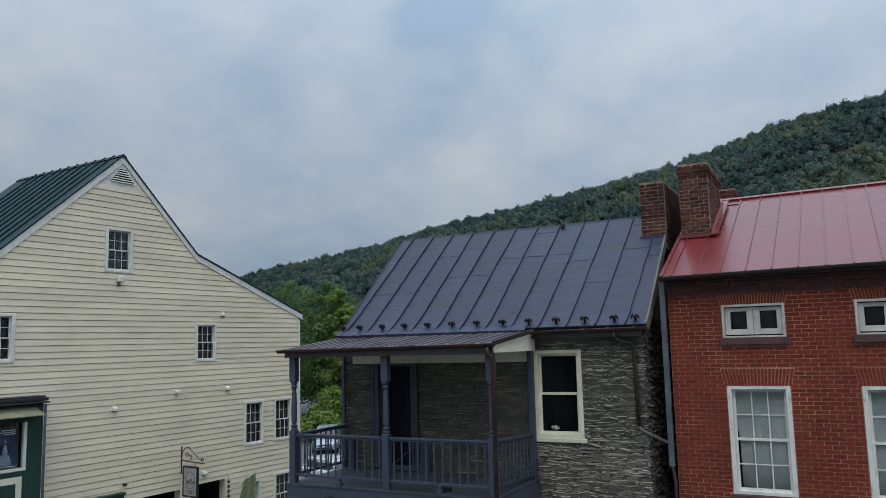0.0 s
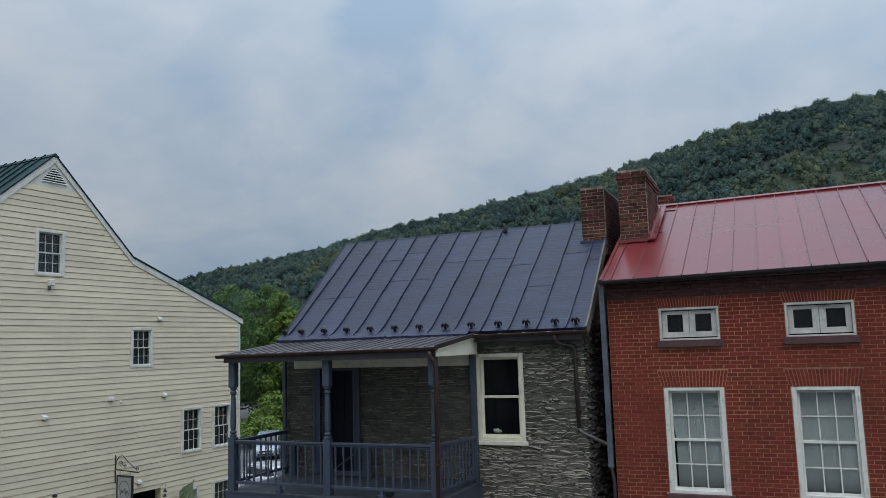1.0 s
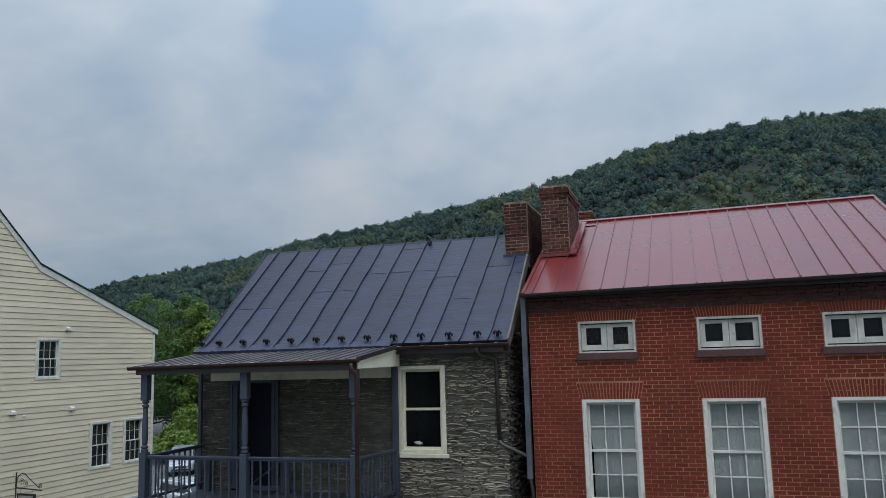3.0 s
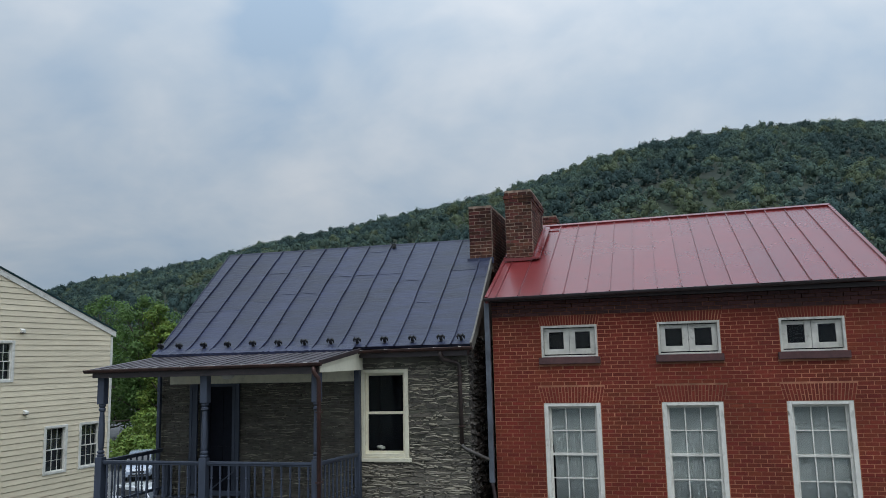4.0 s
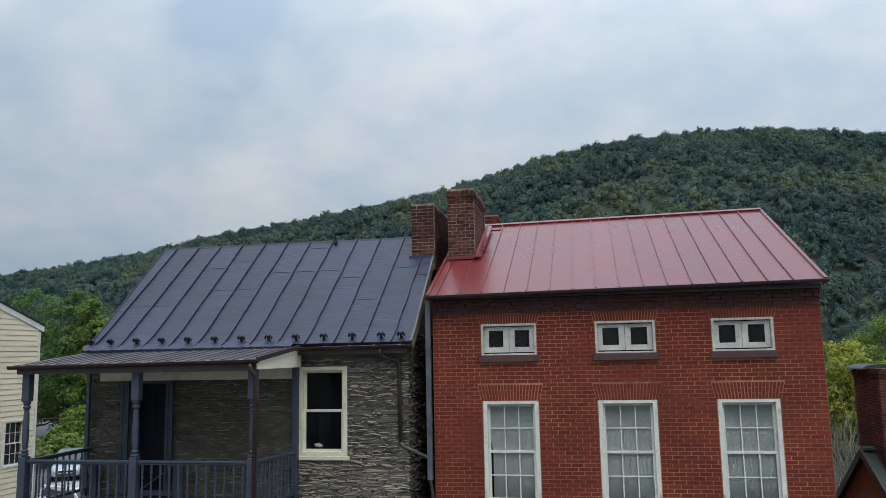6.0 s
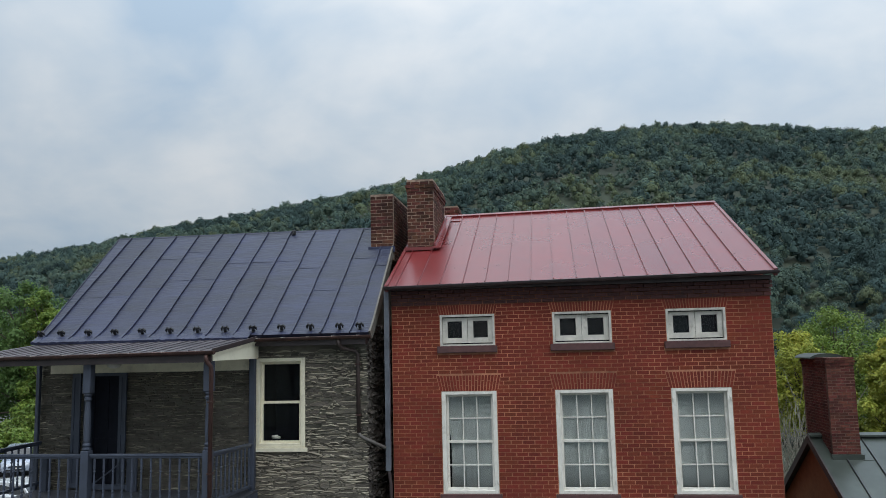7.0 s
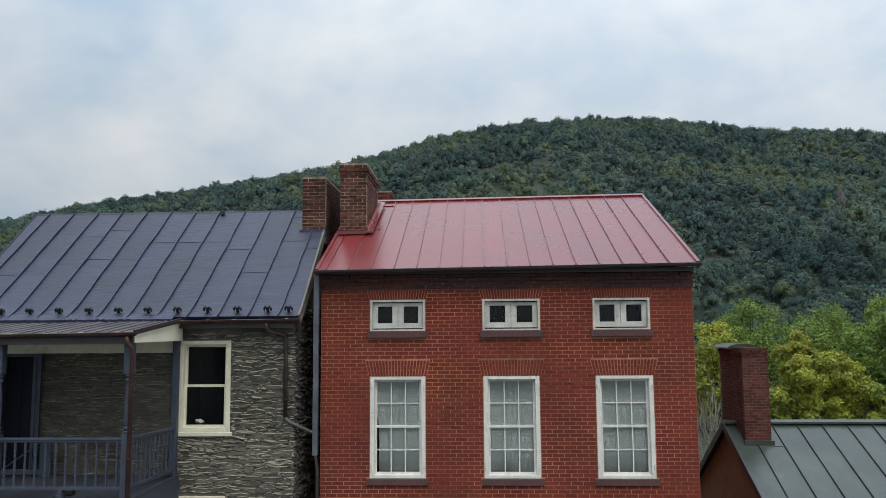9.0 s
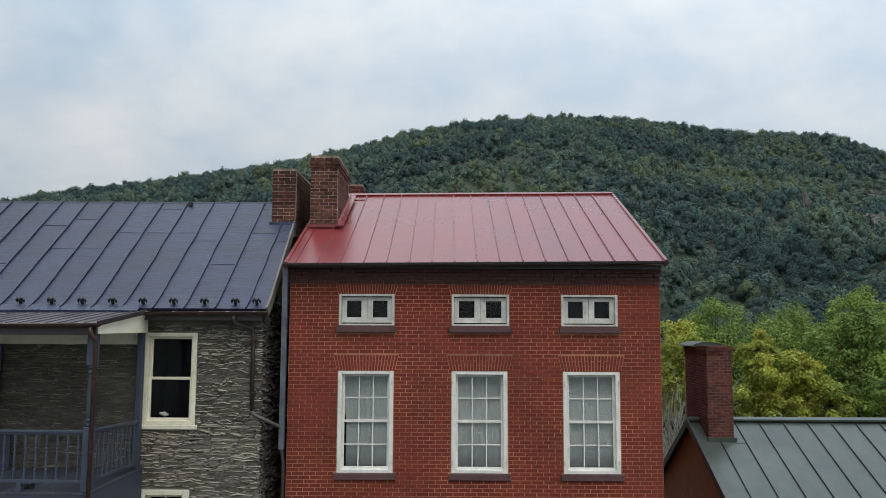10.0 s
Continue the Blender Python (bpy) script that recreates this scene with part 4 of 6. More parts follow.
# ---------------------------------------------------------------- pale yellow clapboard house
yellow_house = thing("clapboard_house", "pale yellow clapboard house with white trim and a green metal roof", "house", (-17, 14, -0.5))
YM = Matrix(((0.0802, -0.99678, 0, -15.897), (0.99678, 0.0802, 0, 20.143), (0, 0, 1, 0), (0, 0, 0, 1)))   # x along the wall, y into the house
Y_APEX, Y_KINK, Y_EAVE = (-6.73, 10.17), (-4.31, 7.80), (-0.06, 6.25)
Y_LEFT = (-12.6, 4.98)
Y_DEEP = 4.5
Y_WIN = [(-7.16, 7.23, 0.80, 1.14, 3, 2), (-4.29, 4.89, 0.77, 1.08, 3, 2), (-2.45, 2.36, 0.81, 1.30, 3, 2), (-1.22, 2.36, 0.81, 1.30, 3, 2), (-10.12, 5.04, 0.78, 1.10, 3, 2), (-1.20, 0.1, 0.81, 1.30, 3, 2), (-2.55, 0.1, 0.8, 1.25, 3, 2)]
Y_OPEN = [(-6.1, -4.72, -0.5, 1.50), (-4.38, -3.16, -0.5, 1.55)]


def roof_z(s):
    """Underside of the rake at s along the gable wall."""
    line = [Y_LEFT, Y_APEX, Y_KINK, Y_EAVE]
    for (a, za), (b, zb) in zip(line, line[1:]):
        if a <= s <= b:
            return za + (zb - za) * (s - a) / (b - a)
    return 0


def yellow_shell():
    prof = [(Y_LEFT[0], -0.5), (Y_EAVE[0], -0.5), Y_EAVE, Y_KINK, Y_APEX, Y_LEFT]
    holes = [(x, x + w, z, z + h) for x, z, w, h, *_ in Y_WIN] + Y_OPEN
    bm = bmesh.new()
    wall_with_holes(bm, Y_LEFT[0], Y_EAVE[0], -0.5, 4.98, 0.02, 0.2, [h for h in holes if h[3] < 5 and h[2] < 4.98] + [(h[0], h[1], h[2], 4.98) for h in holes if h[2] < 4.98 < h[3]], m=YM)
    wall = part("wall", bm, M_SIDING, yellow_house)
    # upper wall in strips beside the openings
    cuts = sorted({Y_LEFT[0], Y_APEX[0], Y_KINK[0], Y_EAVE[0]} | {c for h in holes if h[3] > 5 for c in h[:2]})
    for a, b in zip(cuts, cuts[1:]):
        z = 4.98
        for h in sorted([h for h in holes if h[3] > 5 and h[0] < (a + b) / 2 < h[1]], key=lambda h: h[2]):
            if h[2] > z:
                part("gable_strip", prism_bm(([YM @ Vector(p) for p in ((a, 0.02, z), (b, 0.02, z), (b, 0.02, h[2]), (a, 0.02, h[2]))], YM.to_3x3() @ Vector((0, 0.18, 0)))), M_SIDING, yellow_house)
            z = h[3]
        part("gable_strip", prism_bm(([YM @ Vector(p) for p in ((a, 0.02, z), (b, 0.02, z), (b, 0.02, roof_z(b)), (a, 0.02, roof_z(a)))], YM.to_3x3() @ Vector((0, 0.18, 0)))), M_SIDING, yellow_house)
    # the far gable, the end walls
    pts = [YM @ Vector((s, Y_DEEP, z)) for s, z in prof]
    part("wall", prism_bm((pts, YM.to_3x3() @ Vector((0, 0.2, 0)))), M_SIDING, yellow_house)
    part("wall", boxes((-0.24, -0.06, 0.2, Y_DEEP, -0.5, 6.2), (-12.6, -12.42, 0.2, Y_DEEP, -0.5, 4.95), m=YM), M_SIDING, yellow_house)
    # roof slopes with their seams
    line = [(-12.9, 4.72), (Y_APEX[0], Y_APEX[1] + 0.10), (Y_KINK[0] + 0.03, Y_KINK[1] + 0.09), (0.07, 6.29)]
    for (a, za), (b, zb) in zip(line, line[1:]):
        q = [YM @ Vector(p) for p in ((a, -0.075, za), (b, -0.075, zb), (b, -0.075, zb + 0.045), (a, -0.075, za + 0.045))]
        sl = part("roof", prism_bm((q, YM.to_3x3() @ Vector((0, Y_DEEP + 0.35, 0)))), M_GREEN_METAL, yellow_house, "green standing-seam metal roof")
        for k in range(1, 11):
            y = -0.075 + 0.40 * k
            q = [YM @ Vector(p) for p in ((a, y, za + 0.047), (b, y, zb + 0.047), (b, y, zb + 0.092), (a, y, za + 0.092))]
            part("seam", prism_bm((q, YM.to_3x3() @ Vector((0, 0.02, 0)))), M_GREEN_METAL, sl)
        # white rake board under the edge
        dn = 0.20 if b <= Y_APEX[0] + 0.1 else 0.17
        q = [YM @ Vector(p) for p in ((a, -0.055, za - dn), (b, -0.055, zb - dn), (b, -0.055, zb - 0.003), (a, -0.055, za - 0.003))]
        part("rake_board", prism_bm((q, YM.to_3x3() @ Vector((0, 0.045, 0)))), M_WHITE, yellow_house)
    az = Y_APEX[1] + 0.10
    part("ridge_cap", prism_bm(([YM @ Vector(p) for p in ((Y_APEX[0] - 0.13, -0.08, az - 0.04), (Y_APEX[0], -0.08, az + 0.06), (Y_APEX[0] + 0.11, -0.08, az - 0.03))], YM.to_3x3() @ Vector((0, Y_DEEP + 0.36, 0)))), M_GREEN_METAL, yellow_house)
    part("corner_board", boxes((-0.13, -0.04, -0.042, 0.02, -0.5, 6.12), (-0.06, -0.04, 0.02, 0.2, -0.5, 6.12), m=YM), M_WHITE, yellow_house)
    for x, z, w, h, c, r in Y_WIN:
        sash_window(yellow_house, x, z, w, h, 0.0, m=YM, cols=c, rows=r, trim=0.085, sunk=0.052, sash=0.026, munt=0.011, set_back=(-0.014, 0.018), room=M_PANE_BACK, room_y=0.13)
    for a, b, z0, z1 in Y_OPEN:
        # shallow lining, coloured near-black in place of the shade within
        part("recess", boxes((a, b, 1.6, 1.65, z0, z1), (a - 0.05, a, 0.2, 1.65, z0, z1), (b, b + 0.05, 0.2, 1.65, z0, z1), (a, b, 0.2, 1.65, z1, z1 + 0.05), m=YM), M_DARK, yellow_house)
    return wall


def rake_s(z, side):
    """Where a board edge at height z meets the rake, on one side of the ridge."""
    line = [Y_LEFT, Y_APEX] if side < 0 else [Y_APEX, Y_KINK, Y_EAVE]
    z -= 0.02
    for (a, za), (b, zb) in zip(line, line[1:]):
        if min(za, zb) <= z <= max(za, zb):
            return a + (b - a) * (z - za) / (zb - za)
    return -100.0 if side < 0 else 100.0


def clapboards(parent):
    """Lapped boards, 150 mm to the weather, cut round the openings."""
    holes = [(x, x + w, z, z + h) for x, z, w, h, *_ in Y_WIN] + Y_OPEN
    z = -0.45
    while z < Y_APEX[1] - 0.75:
        top = z + 0.15
        a, b = Y_LEFT[0], -0.13
        a, b = max(a, rake_s(z, -1)), min(b, rake_s(z, 1))
        # a board beside an opening runs whole; over or under it, it is ripped to fit behind the trim
        cuts = sorted({a, b} | {min(b, max(a, c)) for h in holes for c in h[:2]})
        row = []
        for s, e in zip(cuts, cuts[1:]):
            lo, hi = z + 0.011, top
            for h in holes:
                if h[0] <= s + 1e-6 and e <= h[1] + 1e-6 and h[2] < hi and h[3] > lo:
                    trim = 0.0 if h in Y_OPEN else 0.05
                    if h[2] > lo:
                        hi = min(hi, h[2] + trim)
                    else:
                        lo = max(lo, h[3] - trim)
            if hi - lo > 0.012 and e - s > 0.005:
                if row and abs(row[-1][1] - s) < 1e-6 and row[-1][2:] == (lo, hi):
                    row[-1] = (row[-1][0], e, lo, hi)
                else:
                    row.append((s, e, lo, hi))
        for s, e, lo, hi in row:
            f = lambda zz: -0.036 + 0.014 * (zz - z) / 0.15
            # ends against the rakes are cut to the slope
            s1, e1 = max(s, rake_s(hi, -1)), min(e, rake_s(hi, 1))
            bm = bmesh.new()
            va = [bm.verts.new(YM @ Vector(p)) for p in ((s, 0.019, lo), (s, f(lo), lo), (s1, f(hi), hi), (s1, 0.019, hi))]
            vb = [bm.verts.new(YM @ Vector(p)) for p in ((e, 0.019, lo), (e, f(lo), lo), (e1, f(hi), hi), (e1, 0.019, hi))]
            bm.faces.new(va[::-1]), bm.faces.new(vb)
            for k in range(4):
                bm.faces.new((va[k], va[(k + 1) % 4], vb[(k + 1) % 4], vb[k]))
            bmesh.ops.recalc_face_normals(bm, faces=bm.faces[:])
            part("clapboard", bm, M_SIDING, parent)
        z = top


yellow_wall = yellow_shell()
clapboards(yellow_wall)


# ---------------------------------------------------------------- porch of the stone house
porch = thing("porch", "slate-blue wooden porch with turned posts and balusters", "porch", (-7.45, 12.6, 2.2))
PF, PB, PX0, PX1 = 11.75, 13.62, -9.50, -5.39        # line of the front posts, wall line, end posts
DECK = 2.70


def turned(prof, n=10):
    bm = bmesh.new()
    lathe(bm, prof, n=n)
    return bm


def make_porch():
    S = M_SLATEPAINT
    # deck boards, run from the wall to the front
    deck = part("deck", boxes((PX0 - 0.08, PX1 + 0.08, PF - 0.06, PB + 0.02, DECK - 0.12, DECK - 0.03)), S, porch, "slate-blue painted board deck")
    x = PX0 - 0.10
    while x < PX1 + 0.08:
        part("plank", boxes((x, min(x + 0.098, PX1 + 0.10), PF - 0.10, PB + 0.02, DECK - 0.028, DECK)), M_DECK, deck)
        x += 0.102
    skirt = part("skirt_board", boxes((PX0 - 0.08, PX1 + 0.08, PF - 0.085, PF - 0.062, 2.18, DECK - 0.032)), S, porch)
    part("skirt_board", boxes((PX1 + 0.08, PX1 + 0.10, PF - 0.085, PB, 2.18, DECK - 0.032)), S, porch)
    part("skirt_board", boxes((PX0 - 0.10, PX0 - 0.08, PF - 0.085, PB, 2.18, DECK - 0.032)), S, porch)
    for i, (dx, w) in enumerate(((0.0, 0.012), (0.055, 0.045), (0.12, 0.05))):
        part("number_bar", boxes((-8.72 + dx, -8.72 + dx + w, PF - 0.092, PF - 0.0855, 2.43, 2.54)), M_IRON, skirt)
    for px in (PX0, -7.45, PX1):
        part("pier", boxes((px - 0.07, px + 0.07, PF - 0.05, PF + 0.09, 0, DECK - 0.122)), S, porch)
    # posts: square foot, turned shaft, square head
    prof = [(0.045, 0), (0.062, 0.015), (0.062, 0.04), (0.04, 0.055), (0.058, 0.08), (0.058, 0.10), (0.036, 0.12), (0.046, 0.16), (0.052, 0.30), (0.048, 0.55),
            (0.040, 0.72), (0.036, 0.78), (0.056, 0.80), (0.056, 0.83), (0.038, 0.85), (0.058, 0.88), (0.058, 0.90), (0.045, 0.92)]
    for px, py in ((PX0, PF), (-7.45, PF), (PX1, PF), (PX0 - 0.13, PB - 0.03), (PX1, PB - 0.03)):
        h = 0.068 if py == PF else 0.052 if px == PX1 else 0.036
        rows = [(px - h, px + h, py - h, py + h, DECK, 3.66), (px - h, px + h, py - h, py + h, 4.57, 5.05)]
        if py > PF:
            rows = [(px - h, px + h, py - h, py + h, DECK, 5.05)]
        bm = boxes(*rows, bevel=0.008)
        if py == PF:
            sh = turned([(r * 1.08, z + 3.66) for r, z in prof], 12)
            for v in sh.verts:
                v.co.x += px
                v.co.y += py
            me = bpy.data.meshes.new("tmp")
            sh.to_mesh(me), sh.free()
            bm.from_mesh(me)
            bpy.data.meshes.remove(me)
        part("post", bm, S, porch)
    # rails
    bal = turned([(0.020, 0), (0.020, 0.10), (0.012, 0.115), (0.024, 0.14), (0.014, 0.165), (0.021, 0.22), (0.017, 0.36), (0.012, 0.43), (0.023, 0.455), (0.013, 0.48), (0.020, 0.50), (0.020, 0.66)], 6)
    bal_me = bpy.data.meshes.new("baluster")
    bal.to_mesh(bal_me), bal.free()
    bal_me.materials.append(S)

    def rail(a, b, n, drop=0.0):
        (ax, ay), (bx, by) = a, b
        L = math.hypot(bx - ax, by - ay)
        m = Matrix.Translation((ax, ay, 0)) @ pose(0, 0, 0, 0, 0, math.degrees(math.atan2(by - ay, bx - ax)))
        slope = Matrix.Identity(4)
        slope[2][0] = -drop / L
        m = m @ slope
        top = part("top_rail", boxes((0, L, -0.035, 0.035, 3.565, 3.605), (0, L, -0.02, 0.02, 3.535, 3.565), m=m, bevel=0.006), S, porch)
        part("bottom_rail", boxes((0, L, -0.025, 0.025, 2.825, 2.875), m=m, bevel=0.005), S, porch)
        for i in range(n):
            p = m @ Vector((L * (i + 0.5) / n, 0, 2.875))
            place("baluster", bal_me, None, top, m=Matrix.Translation(p))

    rail((PX0 + 0.068, PF), (-7.45 - 0.068, PF), 12)
    rail((-7.45 + 0.068, PF), (PX1 - 0.068, PF), 12)
    rail((PX1, PF + 0.068), (PX1, PB - 0.1), 10, 0.06)
    rail((PX0, PF + 0.068), (PX0, PB - 0.1), 10)
    # small blocks under the long rails
    for bx in (-8.47, -6.4):
        part("rail_block", boxes((bx - 0.05, bx + 0.05, PF - 0.05, PF + 0.05, DECK, 2.76), (bx - 0.03, bx + 0.03, PF - 0.03, PF + 0.03, 2.76, 2.825), bevel=0.004), S, porch)
    # beam, roof, ceiling, end boards
    part("beam", boxes((PX0 - 0.08, PX1 + 0.08, PF - 0.07, PF + 0.07, 5.05, 5.11), (PX0 - 0.08, PX0 + 0.06, PF + 0.07, PB, 5.05, 5.11)), S, porch)
    part("ceiling", boxes((PX0 - 0.05, PX1 + 0.05, PF + 0.071, PB, 5.08, 5.10)), M_CREAM, porch, "cream boarded porch ceiling")
    part("frieze", boxes((PX0 + 0.06, PX1 - 0.06, PB + 0.03, PB + 0.06, 4.84, 5.08)), M_CREAM, porch)
    ex0, ex1, ey0, ez0, ey1, ez1 = -9.66, -5.27, 11.58, 5.215, 13.52, 5.43
    t = lambda x: -0.03 * (ex1 - x) / (ex1 - ex0)
    q0 = [(ex0, ey0, ez0 + t(ex0)), (ex0, ey1, ez1 + t(ex0)), (ex0, ey1, ez1 - 0.05 + t(ex0)), (ex0, ey0, ez0 - 0.05 + t(ex0))]
    roof = part("roof", prism_bm((q0, (ex1 - ex0, 0, -t(ex0)))), M_PORCH_METAL, porch, "weathered grey ribbed metal porch roof")
    n = 22
    for i in range(1, n):
        xx = ex0 + (ex1 - ex0) * i / n
        q = [(xx, ey0, ez0 + t(xx) + 0.002), (xx, ey1, ez1 + t(xx) + 0.002), (xx, ey1, ez1 + t(xx) + 0.013), (xx, ey0, ez0 + t(xx) + 0.013)]
        part("rib", prism_bm((q, (0.014, 0, 0))), M_PORCH_METAL, roof)
    q = [(ex1, ey0 - 0.02, ez0 - 0.03), (ex1, ey1, ez1 - 0.03), (ex1, ey1, ez1 + 0.035), (ex1, ey0 - 0.02, ez0 + 0.03)]
    part("edge_trim", prism_bm((q, (0.03, 0, 0))), M_GUTTER, roof)
    e = PX1 + 0.07
    q = [(e, ey0 + 0.10, 5.05), (e, PB, 5.05), (e, PB, 5.365), (e, ey0 + 0.10, 5.165)]
    part("end_board", prism_bm((q, (0.025, 0, 0))), M_TRIM_CREAM, porch, "cream painted end board")
    q = [(e + 0.025, ey0 + 0.05, 5.13), (e + 0.025, PB, 5.345), (e + 0.025, PB, 5.40), (e + 0.025, ey0 + 0.05, 5.185)]
    part("end_moulding", prism_bm((q, (0.02, 0, 0))), M_TRIM_CREAM, porch)
    gutter("gutter", porch, -9.72, -5.22, 11.54, 5.165, 0.055, M_COPPER, 0.04, 8, M_WHITE)
    part("gutter_board", boxes((ex0 + 0.05, ex1 - 0.02, 11.60, 11.63, 5.03, 5.145)), M_GUTTER, porch)
    # copper downspout in front of the end post
    bm = bmesh.new()
    dx = -5.33
    tube(bm, [(dx - 0.02, 11.54, 5.15), (dx - 0.02, 11.54, 5.07), (dx + 0.0, 11.56, 5.02), (dx + 0.03, 11.60, 4.97), (dx + 0.035, 11.62, 4.90), (dx + 0.03, 11.62, 1.0)], 0.036, 10)
    part("downspout", bm, M_COPPER, porch, "brown copper downspout", True)
    for z in (4.4, 3.3):
        part("strap", boxes((dx - 0.012, dx + 0.072, 11.578, 11.70, z, z + 0.025)), M_COPPER, porch)


M_DECK = material("worn_deck_paint", (0.060, 0.066, 0.082), (0.034, 0.038, 0.050), 6, 0.6, rand=0.2, wear=0.35, wear_scale=1.5, stretch=(3, 0.4, 1))
# near-black, so that the door carries the shade of the open doorway
M_DOOR = material("door_shade_black", (0.014, 0.016, 0.026), (0.010, 0.012, 0.018), 9, 0.7, spec=0.2)
M_OLD_COPPER = material("tarnished_copper", (0.066, 0.046, 0.040), (0.040, 0.029, 0.027), 9, 0.5, wear=0.35, wear_scale=3)
M_PORCH_METAL = material("weathered_grey_metal", (0.130, 0.114, 0.120), (0.055, 0.046, 0.052), 3.5, 0.45, wear=0.45, wear_scale=2.0, bump=0.2, bump_scale=9, stretch=(1, 0.3, 1), spec=0.32)
make_porch()

# door of the stone house with its shutters folded back
part("door_frame", boxes((-8.76, -8.72, SY - 0.01, SY + 0.5, 2.70, 4.85), (-8.06, -8.02, SY - 0.01, SY + 0.5, 2.70, 4.85), (-8.72, -8.06, SY - 0.01, SY + 0.5, 4.78, 4.85)), M_SLATEPAINT, stone_house)
part("door", boxes((-8.76, -8.02, SY + 0.28, SY + 0.33, 2.70, 4.85), (-8.68, -8.42, SY + 0.265, SY + 0.28, 3.75, 4.7), (-8.36, -8.10, SY + 0.265, SY + 0.28, 3.75, 4.7), (-8.68, -8.42, SY + 0.265, SY + 0.28, 2.85, 3.6), (-8.36, -8.10, SY + 0.265, SY + 0.28, 2.85, 3.6)), M_DOOR, stone_house, "panelled door coloured near-black for the doorway shade")
for a, b in ((-8.95, -8.78), (-8.0, -7.86)):
    rows = [(a, a + 0.05, 13.60, 13.64, 2.74, 4.84), (b - 0.05, b, 13.60, 13.64, 2.74, 4.84)]
    rows += [(a + 0.05, b - 0.05, 13.60, 13.64, z, z + 0.08) for z in (2.74, 3.7, 4.76)]
    sh = part("shutter", boxes(*rows), M_SLATEPAINT, stone_house, "slate-blue panelled shutter")
    part("panel", boxes((a + 0.05, b - 0.05, 13.612, 13.630, 2.82, 3.70), (a + 0.05, b - 0.05, 13.612, 13.630, 3.78, 4.76)), M_SLATEPAINT, sh)

# half-height gate standing before the doorway
gate = thing("porch_gate", "slate-blue half-height gate with a diagonal brace before the door", "gate", (-8.0, 13.45, DECK))
part("stile", boxes((-7.72, -7.52, 13.43, 13.47, DECK, 3.33), bevel=0.006), M_SLATEPAINT, gate, "wide board stile")
part("stile", boxes((-8.50, -8.45, 13.43, 13.47, DECK, 3.33), bevel=0.006), M_SLATEPAINT, gate)
part("bottom_rail", boxes((-8.45, -7.72, 13.435, 13.465, 2.74, 2.83), bevel=0.005), M_SLATEPAINT, gate)
bm = bmesh.new()
tube(bm, [(-8.46, 13.45, 2.78), (-7.71, 13.45, 3.30)], 0.013, 6)
part("brace", bm, M_SLATEPAINT, gate, "thin diagonal brace rod")
part("half_post", boxes((-9.43, -9.30, 13.44, 13.58, DECK, 3.34), bevel=0.006), M_SLATEPAINT, porch)

# ceiling lamp of the porch
lamp = thing("porch_lamp", "small white glass dome lamp on the porch ceiling", "lamp", (-7.76, 13.0, 5.08))
for nm, mt, prof in (("base", M_GUTTER, [(0.12, 5.025), (0.16, 5.032), (0.16, 5.05), (0.06, 5.079)]), ("shade", M_WHITE, [(0.02, 4.935), (0.07, 4.944), (0.115, 4.975), (0.135, 5.024)])):
    bm = turned(prof, 16)
    bmesh.ops.translate(bm, verts=bm.verts[:], vec=(-7.76, 13.0, 0))
    part(nm, bm, mt, lamp, "", True)

# what lies on the porch and in the window
bx = thing("step_box", "small dark plastic box on the porch deck", "box", (-6.4, 11.95, DECK))
part("body", boxes((-6.5, -6.3, 11.9, 12.02, DECK, DECK + 0.09), bevel=0.015), M_IRON, bx)
bm = bmesh.new()
bmesh.ops.create_icosphere(bm, subdivisions=3, radius=0.045)
for v in bm.verts:
    v.co *= 1 + 0.9 * noise.noise(v.co * 34) + 0.4 * noise.noise(v.co * 75)
    v.co = Vector((v.co.x * 1.7, v.co.y * 0.8, max(v.co.z * (0.95 if v.co.x < 0.01 else 0.45), -0.03)))
    v.co += Vector((-5.02, 13.88, 3.60))
tagged(part("cloth", bm, M_WHITE, smooth=True), "crumpled white cloth lying inside the window", "cloth")

# downspout of the stone house, elbowing across to the brick house
bm = bmesh.new()
tube(bm, [(-3.72, 13.38, 5.36), (-3.72, 13.40, 5.28), (-3.68, 13.46, 5.21), (-3.47, 13.60, 5.15), (-3.43, 13.63, 5.09), (-3.42, 13.63, 3.70)], 0.037, 10)
spout = part("downspout", bm, M_OLD_COPPER, stone_house, "dark brown copper downspout with a diagonal foot", True)
bm = bmesh.new()
tube(bm, [(-3.42, 13.63, 3.72), (-3.40, 13.63, 3.66), (-3.36, 13.64, 3.62), (-2.97, 13.80, 3.41)], 0.030, 10)
part("foot", bm, M_FOOT, spout, "grey-brown metal foot pipe", True)
for z in (4.9, 4.0):
    part("strap", boxes((-3.47, -3.37, 13.595, 13.72, z, z + 0.025)), M_COPPER, stone_house)

# grey box downspout on the corner of the brick house
bm = bmesh.new()
for z0, z1, y in ((4.9, 6.23, 13.86), (3.95, 4.93, 13.865), (3.0, 3.98, 13.86)):
    box(bm, -2.985, -2.895, y, y + 0.09, z0, z1)
spout = part("downspout", bm, M_GALV, brick_house, "grey metal box downspout")
bm = bmesh.new()
tube(bm, [(-2.94, 13.9, 3.02), (-2.93, 13.92, 2.92), (-2.91, 13.94, 2.75), (-2.91, 13.94, 0)], 0.032, 8)
part("lower_pipe", bm, M_GUTTER, spout, "dark lower drain pipe", True)


# ---------------------------------------------------------------- fittings of the clapboard house
def yp(s, y, z):
    return YM @ Vector((s, y, z))


